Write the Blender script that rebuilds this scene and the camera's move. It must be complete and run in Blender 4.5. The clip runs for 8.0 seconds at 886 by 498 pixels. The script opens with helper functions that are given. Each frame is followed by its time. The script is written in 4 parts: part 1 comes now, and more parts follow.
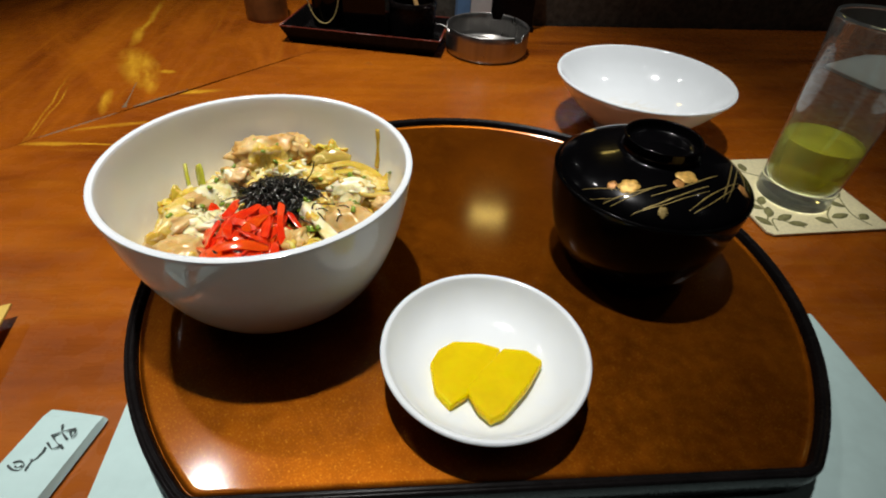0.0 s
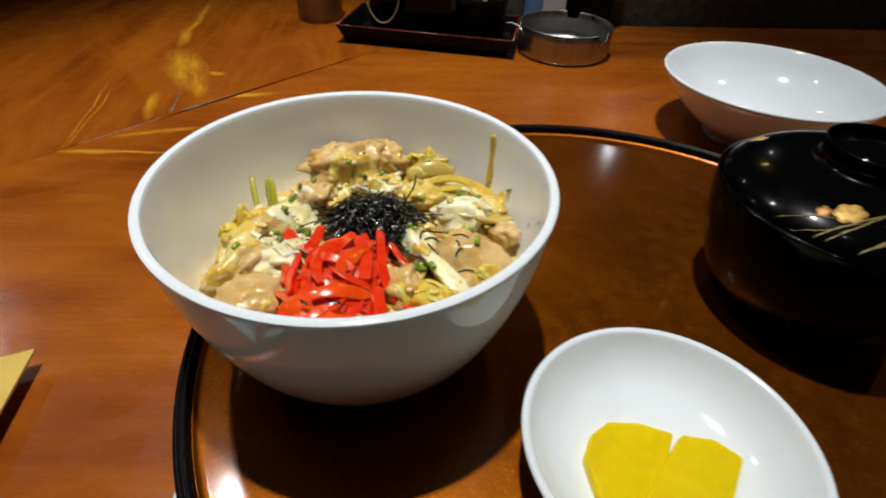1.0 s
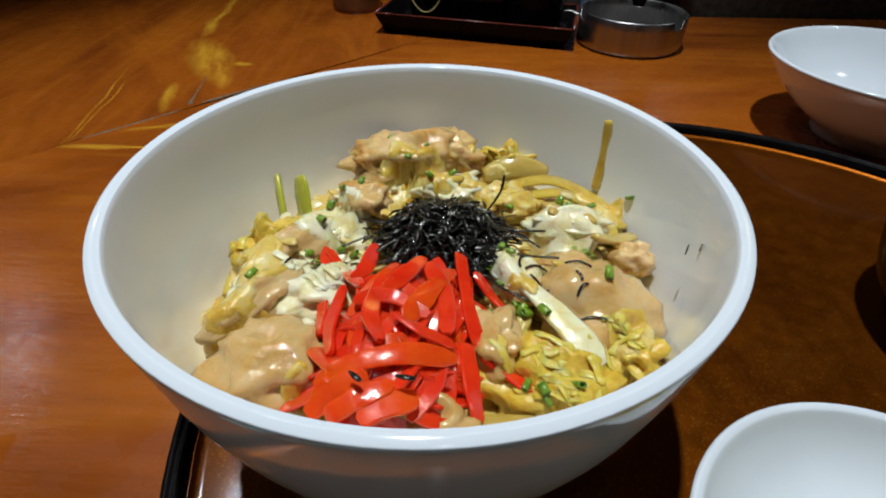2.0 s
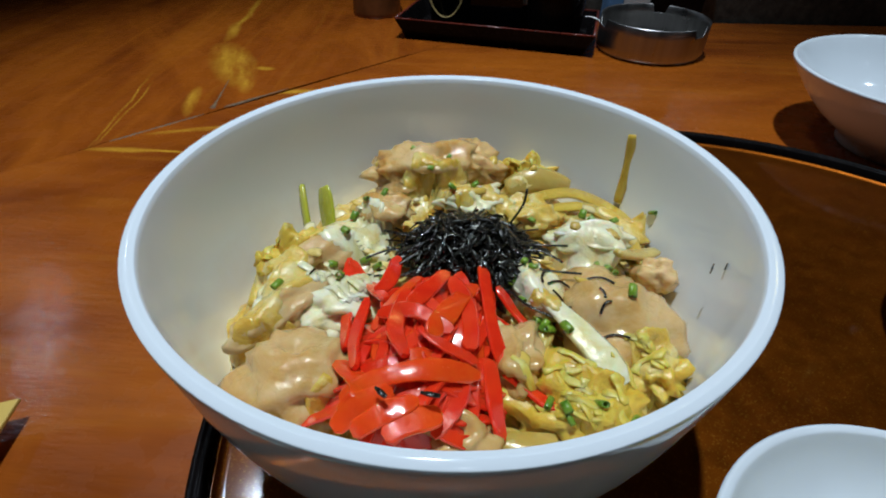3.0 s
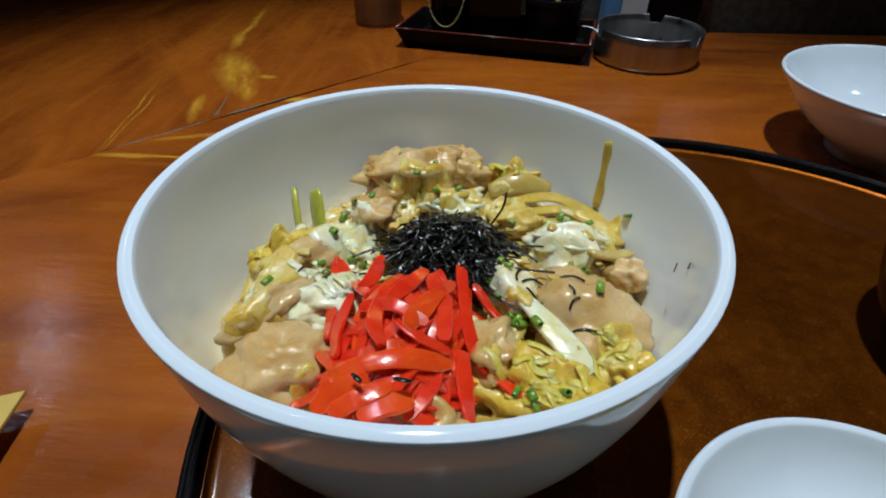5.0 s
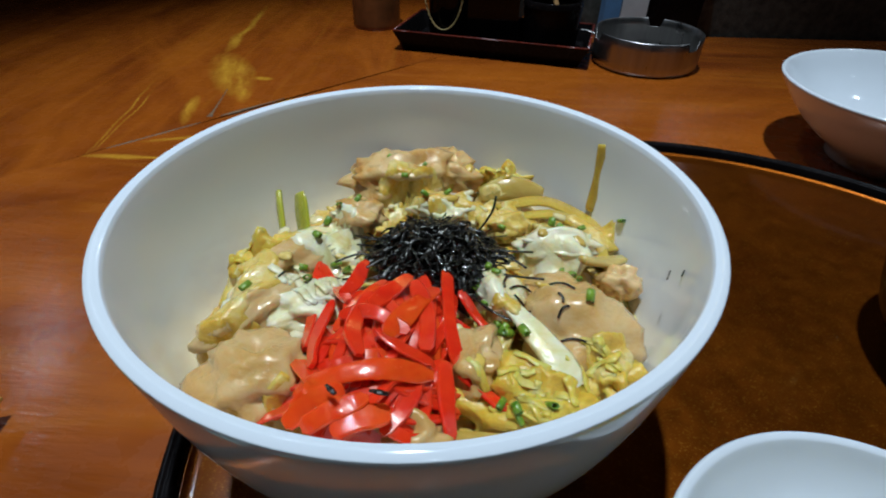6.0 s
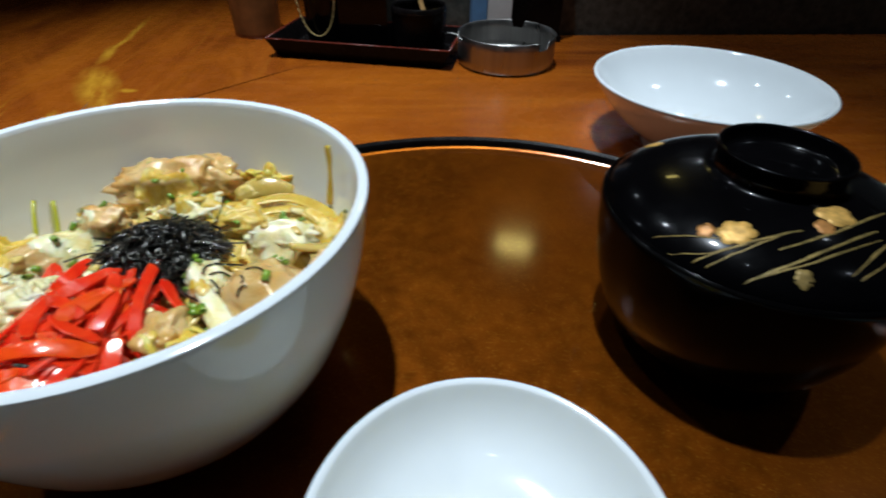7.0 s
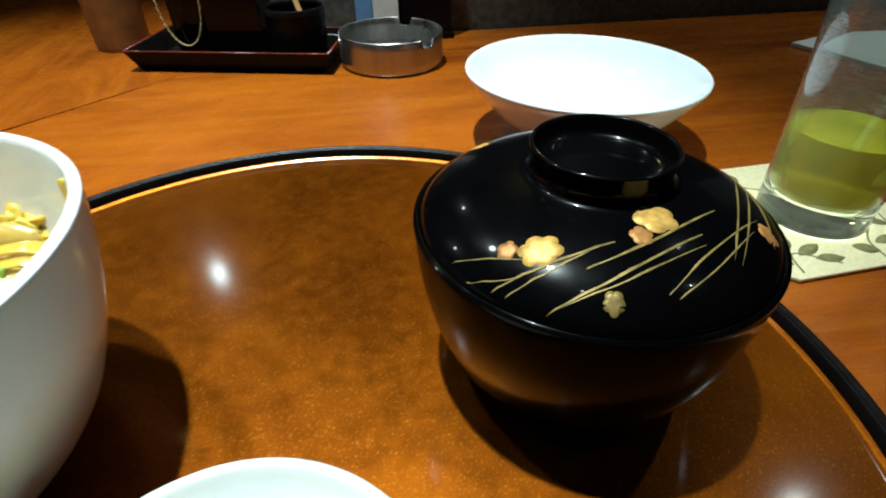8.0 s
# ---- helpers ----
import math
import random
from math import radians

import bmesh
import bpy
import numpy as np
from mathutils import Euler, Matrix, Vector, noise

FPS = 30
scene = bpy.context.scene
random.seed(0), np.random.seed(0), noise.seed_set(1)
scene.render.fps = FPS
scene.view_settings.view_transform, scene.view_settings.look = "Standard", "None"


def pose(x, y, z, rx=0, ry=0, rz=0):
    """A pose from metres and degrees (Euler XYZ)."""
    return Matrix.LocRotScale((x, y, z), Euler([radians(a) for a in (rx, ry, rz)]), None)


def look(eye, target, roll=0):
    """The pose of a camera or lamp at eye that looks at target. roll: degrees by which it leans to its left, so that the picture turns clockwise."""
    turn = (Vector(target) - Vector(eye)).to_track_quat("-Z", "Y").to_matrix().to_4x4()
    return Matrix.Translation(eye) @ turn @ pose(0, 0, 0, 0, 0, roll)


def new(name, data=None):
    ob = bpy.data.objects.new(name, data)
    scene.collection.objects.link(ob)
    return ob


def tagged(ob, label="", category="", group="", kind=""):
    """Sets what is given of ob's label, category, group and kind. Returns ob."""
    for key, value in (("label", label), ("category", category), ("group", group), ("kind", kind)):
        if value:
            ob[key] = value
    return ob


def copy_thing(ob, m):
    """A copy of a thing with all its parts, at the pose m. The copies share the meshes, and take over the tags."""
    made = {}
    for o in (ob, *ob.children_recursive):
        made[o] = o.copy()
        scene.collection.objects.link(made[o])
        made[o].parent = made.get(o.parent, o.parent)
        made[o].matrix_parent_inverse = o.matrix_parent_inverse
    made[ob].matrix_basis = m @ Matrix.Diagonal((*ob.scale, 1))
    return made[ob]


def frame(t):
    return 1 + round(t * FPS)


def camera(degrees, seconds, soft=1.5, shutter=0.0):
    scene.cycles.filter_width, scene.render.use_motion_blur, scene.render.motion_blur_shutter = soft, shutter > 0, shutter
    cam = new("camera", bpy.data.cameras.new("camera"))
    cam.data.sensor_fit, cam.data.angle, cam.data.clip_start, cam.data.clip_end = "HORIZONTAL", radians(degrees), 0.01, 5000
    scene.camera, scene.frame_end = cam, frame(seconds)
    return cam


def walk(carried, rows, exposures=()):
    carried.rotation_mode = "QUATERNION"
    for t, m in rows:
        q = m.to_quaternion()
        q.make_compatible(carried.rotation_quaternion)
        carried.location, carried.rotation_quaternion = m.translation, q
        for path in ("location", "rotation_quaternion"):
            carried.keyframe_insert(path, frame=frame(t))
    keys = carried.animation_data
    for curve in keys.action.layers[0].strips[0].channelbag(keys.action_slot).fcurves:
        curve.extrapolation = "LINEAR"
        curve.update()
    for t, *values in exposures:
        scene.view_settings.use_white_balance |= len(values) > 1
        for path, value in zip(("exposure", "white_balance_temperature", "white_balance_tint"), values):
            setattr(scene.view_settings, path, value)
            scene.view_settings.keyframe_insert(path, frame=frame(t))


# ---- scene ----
cam = camera(81.7, 8.0, 1.9, 0.3)
PATH = [
    (0, (0.0609, 0.0613, 0.2248), (-0.0192, 1.5754, -1.0795), 3.81),
    (0.5, (0.0413, 0.0826, 0.2120), (-0.0604, 1.6007, -1.0861), 3.25),
    (1, (0.0106, 0.1128, 0.1903), (-0.1722, 1.6418, -1.0858), 2.32),
    (1.5, (-0.0087, 0.1437, 0.1675), (-0.2513, 1.6795, -1.0905), 1.90),
    (1.7, (-0.0131, 0.1537, 0.1595), (-0.2709, 1.6874, -1.0980), 1.55),
    (2.8, (-0.0205, 0.1639, 0.1531), (-0.3375, 1.6918, -1.0979), 1.14),
    (3, (-0.0201, 0.1607, 0.1586), (-0.3482, 1.6854, -1.0935), 0.97),
    (3.5, (-0.0139, 0.1570, 0.1642), (-0.3471, 1.6846, -1.0829), 0.85),
    (4, (-0.0135, 0.1557, 0.1633), (-0.3525, 1.6844, -1.0809), 0.69),
    (4.5, (-0.0116, 0.1547, 0.1637), (-0.3559, 1.6854, -1.0766), 0.67),
    (5.8, (-0.0128, 0.1584, 0.1589), (-0.3711, 1.7018, -1.0614), 0.93),
    (6, (-0.0090, 0.1598, 0.1595), (-0.3641, 1.7042, -1.0607), 1.07),
    (6.5, (0.0154, 0.1570, 0.1665), (-0.2878, 1.7141, -1.0516), 1.96),
    (7, (0.0699, 0.1534, 0.1718), (-0.1250, 1.7260, -1.0484), 1.08),
    (7.5, (0.1018, 0.1640, 0.1710), (0.0262, 1.7434, -1.0537), 0.90),
    (8, (0.1187, 0.1886, 0.1602), (0.0992, 1.7791, -1.0522), -0.26),
]
LIGHTING = [(0.0, -0.07, 6800, 10), (1.0, -0.21, 6600, 9), (1.5, -0.31, 6300, 8), (3.0, -0.58, 5450, 4), (4.5, -0.56, 5450, 4), (6.0, -0.56, 5350, 4), (6.5, -0.45, 5350, 3), (7.0, -0.15, 5700, 3), (7.5, 0.17, 5950, -1), (8.0, 0.78, 5900, -9)]
walk(cam, [(t, look(eye, target, roll)) for t, eye, target, roll in PATH], LIGHTING)

# ---- light ----
world = bpy.data.worlds.new("dim_room")
scene.world = world
world.use_nodes = True
world.node_tree.nodes["Background"].inputs[0].default_value = (1.0, 0.86, 0.7, 1)
world.node_tree.nodes["Background"].inputs[1].default_value = 0.0002


def lamp(name, at, watts, colour, radius=0.035, cone=80, aim=(0.02, 0.38, 0), blend=0.6):
    """A ceiling spotlight turned towards the counter."""
    data = bpy.data.lights.new(name, "SPOT")
    data.energy, data.color, data.shadow_soft_size = watts, colour, radius
    data.spot_size, data.spot_blend = radians(cone), blend
    ob = new(name, data)
    ob.matrix_world = look(at, aim)
    return ob


WHITE = (0.98, 0.98, 0.99)
lamp("lamp_over_tray", (-0.140, 0.445, 1.9), 184, WHITE, 0.028, 35, (-0.125, 0.45, 0), 1.0)
lamp("lamp_right", (1.18, 1.00, 1.5), 16, WHITE, 0.024, 40, (0.42, 0.84, 0), 1.0)
lamp("lamp_behind", (0.12, -0.06, 1.5), 0.6, WHITE, 0.010, 50)
lamp("lamp_right_side", (1.35, 0.21, 1.5), 1.0, WHITE, 0.011, 50)
lamp("lamp_left_near", (-0.67, 0.80, 1.5), 11, WHITE, 0.036, 40, (-0.10, 0.32, 0), 1.0)
lamp("lamp_left_far", (-0.98, 2.07, 1.5), 1.6, WHITE, 0.016)
lamp("lamp_right_far", (0.69, 3.17, 1.5), 1.5, WHITE, 0.014)
lamp("lamp_left_side", (-1.93, 1.17, 1.5), 3.6, WHITE, 0.026, 44)
paper = bpy.data.lights.new("paper_lamp", "AREA")
paper.shape, paper.size, paper.size_y, paper.energy, paper.color = "RECTANGLE", 0.17, 0.060, 0.75, (1.0, 0.74, 0.20)
new("paper_lamp", paper).matrix_world = look((0.17, 2.31, 1.5), (0.05, 0.4, 0))


# ---- materials ----
class Nodes:
    """A small builder for one material."""

    def __init__(self, name):
        self.mat = bpy.data.materials.new(name)
        self.mat.use_nodes = True
        self.tree = self.mat.node_tree
        self.bsdf = self.tree.nodes["Principled BSDF"]

    def add(self, kind, **values):
        node = self.tree.nodes.new(kind)
        for key, value in values.items():
            node.inputs[key.replace("_", " ")].default_value = value
        return node

    def link(self, a, b):
        self.tree.links.new(a, b)

    def set(self, **values):
        for key, value in values.items():
            self.bsdf.inputs[key.replace("_", " ")].default_value = value
        return self

    def place(self, scale=(1, 1, 1), angle=0.0):
        geo = self.tree.nodes.new("ShaderNodeNewGeometry")
        m = self.tree.nodes.new("ShaderNodeMapping")
        m.inputs["Rotation"].default_value = (0, 0, radians(-angle))
        m2 = self.tree.nodes.new("ShaderNodeMapping")
        m2.inputs["Scale"].default_value = scale
        self.link(geo.outputs["Position"], m.inputs["Vector"])
        self.link(m.outputs[0], m2.inputs["Vector"])
        return m2.outputs[0]

    def noise(self, where, scale, detail=4.0, rough=0.55, distort=0.0):
        n = self.add("ShaderNodeTexNoise", Scale=scale, Detail=detail, Roughness=rough, Distortion=distort)
        self.link(where, n.inputs["Vector"])
        return n.outputs["Fac"]

    def ramp(self, fac, stops):
        r = self.tree.nodes.new("ShaderNodeValToRGB")
        e = r.color_ramp.elements
        while len(e) < len(stops):
            e.new(0.5)
        for el, (p, c) in zip(e, stops):
            el.position, el.color = p, (*c, 1) if len(c) == 3 else c
        self.link(fac, r.inputs[0])
        return r.outputs[0]

    def mix(self, fac, a, b, how="MIX"):
        m = self.tree.nodes.new("ShaderNodeMix")
        m.data_type, m.blend_type = "RGBA", how
        for s, v in ((m.inputs[0], fac), (m.inputs[6], a), (m.inputs[7], b)):
            if hasattr(v, "is_linked"):
                self.link(v, s)
            else:
                s.default_value = v if isinstance(v, float) else (*v, 1)
        return m.outputs[2]

    def maths(self, op, a, b=0.0):
        m = self.tree.nodes.new("ShaderNodeMath")
        m.operation = op
        for s, v in ((m.inputs[0], a), (m.inputs[1], b)):
            if hasattr(v, "is_linked"):
                self.link(v, s)
            else:
                s.default_value = v
        return m.outputs[0]

    def span(self, v, a, b, c, d):
        m = self.add("ShaderNodeMapRange", From_Min=a, From_Max=b, To_Min=c, To_Max=d)
        self.link(v, m.inputs["Value"])
        return m.outputs[0]

    def colour(self, c):
        self.link(c, self.bsdf.inputs["Base Color"])

    def rough(self, r):
        self.link(r, self.bsdf.inputs["Roughness"])

    def bump(self, height, strength, distance):
        b = self.add("ShaderNodeBump", Strength=strength, Distance=distance)
        self.link(height, b.inputs["Height"])
        self.link(b.outputs[0], self.bsdf.inputs["Normal"])


def plain(name, base, rough, spread=0.15, scale=60.0, bump=0.0, **more):
    """A surface of one colour with a little mottling and uneven gloss."""
    n = Nodes(name)
    p = n.place()
    f = n.noise(p, scale)
    lo, hi = [c * (1 - spread) for c in base], [min(1, c * (1 + spread)) for c in base]
    n.colour(n.ramp(f, [(0.3, lo), (0.7, hi)]))
    n.rough(n.span(n.noise(p, scale * 3), 0.3, 0.7, rough * 0.8, rough * 1.2))
    if bump:
        n.bump(n.noise(p, scale * 5), 0.4, bump)
    n.set(**more)
    return n.mat


def wood(name, angle, patches=()):
    """Varnished reddish-brown wood, the grain along angle; pale sapwood in elliptic patches."""
    n = Nodes(name)
    fine = n.noise(n.place((9, 260, 20), angle), 1.0, 6, 0.7)
    mid = n.noise(n.place((4, 70, 20), angle), 1.0, 5, 0.65, 0.6)
    broad = n.noise(n.place((1.6, 13, 4), angle), 1.0, 4, 0.5, 1.2)
    blotch = n.noise(n.place((5, 11, 5), angle + 14), 1.0, 4, 0.6, 1.5)
    c = n.ramp(broad, [(0.25, (0.13, 0.026, 0.002)), (0.5, (0.275, 0.063, 0.004)), (0.75, (0.405, 0.112, 0.006))])
    c = n.mix(n.span(mid, 0.42, 0.75, 0.0, 0.30), c, (0.13, 0.026, 0.003))
    c = n.mix(n.span(mid, 0.44, 0.28, 0.0, 0.28), c, (0.50, 0.19, 0.012))
    c = n.mix(n.span(fine, 0.42, 0.75, 0.0, 0.28), c, (0.12, 0.026, 0.004))
    c = n.mix(n.span(blotch, 0.38, 0.68, 0.0, 0.55), c, (0.45, 0.120, 0.006))
    pores = n.noise(n.place((40, 900, 40), angle), 1.0, 3, 0.6)
    c = n.mix(n.span(pores, 0.62, 0.74, 0.0, 0.25), c, (0.07, 0.014, 0.002))
    if patches:
        geo = n.tree.nodes.new("ShaderNodeNewGeometry")
        w = n.add("ShaderNodeTexNoise", Scale=26.0, Detail=6.0)
        n.link(geo.outputs["Position"], w.inputs["Vector"])
        off = n.tree.nodes.new("ShaderNodeVectorMath")
        off.operation = "MULTIPLY_ADD"
        off.inputs[1].default_value = (0.010, 0.010, 0)
        n.link(w.outputs["Color"], off.inputs[0])
        n.link(geo.outputs["Position"], off.inputs[2])
        mask = None
        for x, y, a, b, turn in patches:
            m = n.tree.nodes.new("ShaderNodeMapping")
            m.vector_type = "TEXTURE"
            m.inputs["Location"].default_value = (x + 0.005, y + 0.005, 0)
            m.inputs["Rotation"].default_value = (0, 0, radians(turn))
            m.inputs["Scale"].default_value = (a, b, 1)
            n.link(off.outputs[0], m.inputs["Vector"])
            d = n.tree.nodes.new("ShaderNodeVectorMath")
            d.operation = "LENGTH"
            n.link(m.outputs[0], d.inputs[0])
            one = n.span(d.outputs["Value"], 0.45, 1.35, 1.0, 0.0)
            mask = one if mask is None else n.maths("MAXIMUM", mask, one)
        streak = n.noise(n.place((30, 160, 20), angle + 12), 1.0, 4, 0.6)
        pale = n.ramp(streak, [(0.3, (0.42, 0.17, 0.009)), (0.65, (0.62, 0.31, 0.020))])
        broken = n.noise(n.place((14, 60, 20), angle + 20), 1.0, 5, 0.7)
        c = n.mix(n.maths("MULTIPLY", mask, n.span(broken, 0.34, 0.52, 0.25, 1.0)), c, pale)
    n.colour(c)
    n.rough(n.span(n.noise(n.place(), 70.0, 5), 0.35, 0.7, 0.20, 0.36))
    n.bump(n.noise(n.place((90, 420, 60), angle), 1.0, 5), 0.35, 0.0007)
    b = n.add("ShaderNodeBump", Strength=0.35, Distance=0.0005)
    n.link(n.noise(n.place((130, 520, 60), angle), 1.0, 4), b.inputs["Height"])
    n.link(b.outputs[0], n.bsdf.inputs["Coat Normal"])
    n.set(Specular_IOR_Level=0.3, Coat_Weight=0.42, Coat_Roughness=0.08)
    return n.mat


def lacquer_gold():
    """Amber lacquer with a dust of gold under a clear coat."""
    n = Nodes("amber_lacquer")
    p = n.place()
    speck = n.noise(p, 1700.0, 3, 0.65)
    cloud = n.noise(p, 22.0, 5, 0.6)
    c = n.ramp(cloud, [(0.3, (0.138, 0.031, 0.0008)), (0.7, (0.240, 0.061, 0.0016))])
    c = n.mix(n.span(speck, 0.58, 0.78, 0.0, 0.75), c, (0.66, 0.31, 0.03))
    n.colour(c)
    n.rough(n.span(n.noise(p, 160.0, 4), 0.3, 0.7, 0.31, 0.43))
    n.bump(speck, 0.2, 0.0003)
    n.set(Metallic=0.82, Specular_IOR_Level=0.4, Specular_Tint=(1.0, 0.62, 0.2, 1), Coat_Weight=0.75, Coat_Roughness=0.11)
    return n.mat


def glass(name, colour=(1, 1, 1), ior=1.45, rough=0.0):
    n = Nodes(name)
    n.set(Base_Color=(*colour, 1), Roughness=rough, IOR=ior, Transmission_Weight=1.0)
    return n.mat


def food(name, stops, scale, rough, bump, coat=0.8, sub=0.0, ripple=0.0011, keep=(0.85, 0.76, 0.52)):
    """Moist cooked food: mottled body under a thin film of broth with fine ripples."""
    n = Nodes(name)
    p = n.place()
    n.colour(n.ramp(n.noise(p, scale, 5, 0.6, 0.8), [(at, (c[0] * keep[0], c[1] * keep[1], c[2] * keep[2])) for at, c in stops]))
    n.rough(n.span(n.noise(p, scale * 2.5), 0.3, 0.7, rough * 0.7, rough * 1.3))
    n.bump(n.noise(p, scale * 3, 5), 0.5, bump)
    b = n.add("ShaderNodeBump", Strength=0.9, Distance=ripple * 0.5)
    n.link(n.noise(p, 720.0, 3, 0.55), b.inputs["Height"])
    n.link(b.outputs[0], n.bsdf.inputs["Coat Normal"])
    n.set(Coat_Weight=coat, Coat_Roughness=0.05, Coat_IOR=1.6, Coat_Tint=(1.0, 0.95, 0.78, 1))
    if sub:
        n.set(Subsurface_Weight=sub, Subsurface_Scale=0.004)
        n.bsdf.inputs["Subsurface Radius"].default_value = (1.0, 0.45, 0.2)
    return n.mat


def steel():
    """Steel with fine upright brush lines and dull handling marks."""
    n = Nodes("brushed_steel")
    line = n.noise(n.place((150, 150, 2)), 1.0, 4, 0.6)
    n.colour(n.ramp(line, [(0.3, (0.31, 0.30, 0.285)), (0.7, (0.42, 0.41, 0.39))]))
    n.rough(n.span(n.noise(n.place((90, 90, 30)), 1.0), 0.3, 0.7, 0.26, 0.42))
    n.bump(n.noise(n.place((420, 420, 3)), 1.0, 3), 0.25, 0.0001)
    n.set(Metallic=1.0)
    return n.mat


SAP = [(-0.368, 0.712, 0.085, 0.0034, 107), (-0.352, 0.655, 0.030, 0.0062, 110), (-0.302, 0.568, 0.050, 0.0160, 127), (-0.275, 0.540, 0.030, 0.007, 120), (-0.267, 0.562, 0.0085, 0.0042, 8),
       (-0.287, 0.485, 0.024, 0.0045, 114), (-0.327, 0.458, 0.064, 0.0009, 110.6), (-0.321, 0.455, 0.050, 0.0007, 108)]
SAP_RIGHT = [(-0.2184, 0.5215, 0.022, 0.005, 22), (-0.252, 0.443, 0.030, 0.0028, 24), (-0.283, 0.4035, 0.020, 0.0032, 13), (-0.262, 0.4078, 0.036, 0.0014, 9)]
WOOD_R = wood("varnished_wood", 9.0, SAP_RIGHT)
WOOD_L = wood("varnished_wood_crosswise", 101.0, SAP)
DARK_WOOD = plain("dark_wood", (0.03, 0.012, 0.006), 0.5, 0.3, 20)
FILLER = plain("joint_filler", (0.17, 0.10, 0.045), 0.75, 0.3, 200)
PORCELAIN = plain("white_porcelain", (0.82, 0.87, 0.895), 0.09, 0.02, 25)
def sauced():
    """Porcelain whose inner wall carries a thin film of sauce near the food."""
    n = Nodes("porcelain_with_sauce")
    geo = n.tree.nodes.new("ShaderNodeNewGeometry")
    sub = n.tree.nodes.new("ShaderNodeVectorMath")
    sub.operation = "SUBTRACT"
    sub.inputs[1].default_value = (-0.0413, 0.2674, 0)
    n.link(geo.outputs["Position"], sub.inputs[0])
    xyz = n.tree.nodes.new("ShaderNodeSeparateXYZ")
    n.link(sub.outputs[0], xyz.inputs[0])
    r = n.maths("SQRT", n.maths("ADD", n.maths("MULTIPLY", xyz.outputs[0], xyz.outputs[0]), n.maths("MULTIPLY", xyz.outputs[1], xyz.outputs[1])))
    inside = n.span(r, 0.0703, 0.0708, 1.0, 0.0)
    low = n.span(n.maths("ADD", xyz.outputs[2], n.maths("MULTIPLY", n.noise(n.place(), 60.0, 4), -0.022)), 0.040, 0.056, 1.0, 0.0)
    film = n.maths("MULTIPLY", n.maths("MULTIPLY", inside, low), 0.35)
    n.colour(n.mix(film, (0.82, 0.87, 0.895), (0.66, 0.50, 0.20)))
    n.rough(n.span(n.noise(n.place(), 60.0), 0.3, 0.7, 0.07, 0.11))
    return n.mat


def traced():
    """Porcelain with a dried yellowish smear at the bottom."""
    n = Nodes("porcelain_with_traces")
    geo = n.tree.nodes.new("ShaderNodeNewGeometry")
    d = n.tree.nodes.new("ShaderNodeVectorMath")
    d.operation = "DISTANCE"
    d.inputs[1].default_value = (0.204, 0.521, 0.018)
    n.link(geo.outputs["Position"], d.inputs[0])
    near = n.span(d.outputs["Value"], 0.012, 0.040, 1.0, 0.0)
    patch = n.span(n.noise(n.place((1, 2.2, 1), 20), 55.0, 6, 0.7), 0.46, 0.62, 0.0, 0.75)
    n.colour(n.mix(n.maths("MULTIPLY", near, patch), (0.82, 0.87, 0.895), (0.62, 0.52, 0.26)))
    n.rough(n.span(n.noise(n.place(), 60.0), 0.3, 0.7, 0.07, 0.12))
    return n.mat


TRACED = traced()
SAUCED = sauced()
BLACK = plain("black_lacquer", (0.0015, 0.0014, 0.0017), 0.22, 0.3, 40, Specular_IOR_Level=0.06, Coat_Weight=0.26, Coat_Roughness=0.05)
# same lacquer as BLACK, darkened and dulled to suppress the tray's reflection on the body
BLACK_BODY = plain("black_lacquer_body", (0.0012, 0.0011, 0.0012), 0.2, 0.3, 40, Specular_IOR_Level=0.05, Coat_Weight=0.08, Coat_Roughness=0.06)
BLACK_SATIN = plain("satin_black_lacquer", (0.006, 0.005, 0.005), 0.26, 0.3, 60, Specular_IOR_Level=0.07)
RED_EDGE = plain("worn_red_edge", (0.13, 0.02, 0.010), 0.3, 0.4, 150)
GOLD = plain("gold_paint", (0.66, 0.39, 0.09), 0.5, 0.3, 420, Metallic=0.3)
DULL_GOLD = plain("thin_gold_paint", (0.25, 0.175, 0.05), 0.5, 0.55, 260, Metallic=0.3)
COPPER = plain("copper_paint", (0.44, 0.20, 0.05), 0.5, 0.3, 420, Metallic=0.3)
AMBER = lacquer_gold()
STEEL = steel()
PAPER_BLUE = plain("pale_blue_paper", (0.47, 0.64, 0.62), 0.75, 0.04, 90, 0.0001)
PAPER_WHITE = plain("white_paper", (0.78, 0.78, 0.76), 0.8, 0.04, 90, 0.0001)
INK = plain("ink", (0.06, 0.08, 0.08), 0.7, 0.3, 300)
YELLOW_CARD = plain("yellow_paper", (0.62, 0.42, 0.08), 0.6, 0.08, 60)
CLOTH = plain("cream_cloth", (0.76, 0.69, 0.42), 0.85, 0.1, 500, 0.0002)
CLOTH_LEAF = plain("olive_print", (0.20, 0.19, 0.07), 0.85, 0.25, 400)
GLASS = glass("clear_glass", (0.94, 1.0, 0.97))
MISTED = glass("misted_glass", (0.94, 1.0, 0.97))
MISTED.node_tree.nodes["Principled BSDF"].inputs["Transmission Weight"].default_value = 0.97
TEA = glass("green_tea", (0.38, 0.36, 0.03), 1.33)
TEA.node_tree.nodes["Principled BSDF"].inputs["Transmission Weight"].default_value = 0.6
AMBER_GLASS = plain("brown_bamboo", (0.19, 0.080, 0.024), 0.35, 0.3, 60)
TAKUAN = food("pickled_radish", [(0.3, (0.76, 0.60, 0.0)), (0.7, (0.83, 0.68, 0.0))], 90, 0.5, 0.0001, 0.06, 0.4, 0.0001, (0.93, 0.85, 0.64))
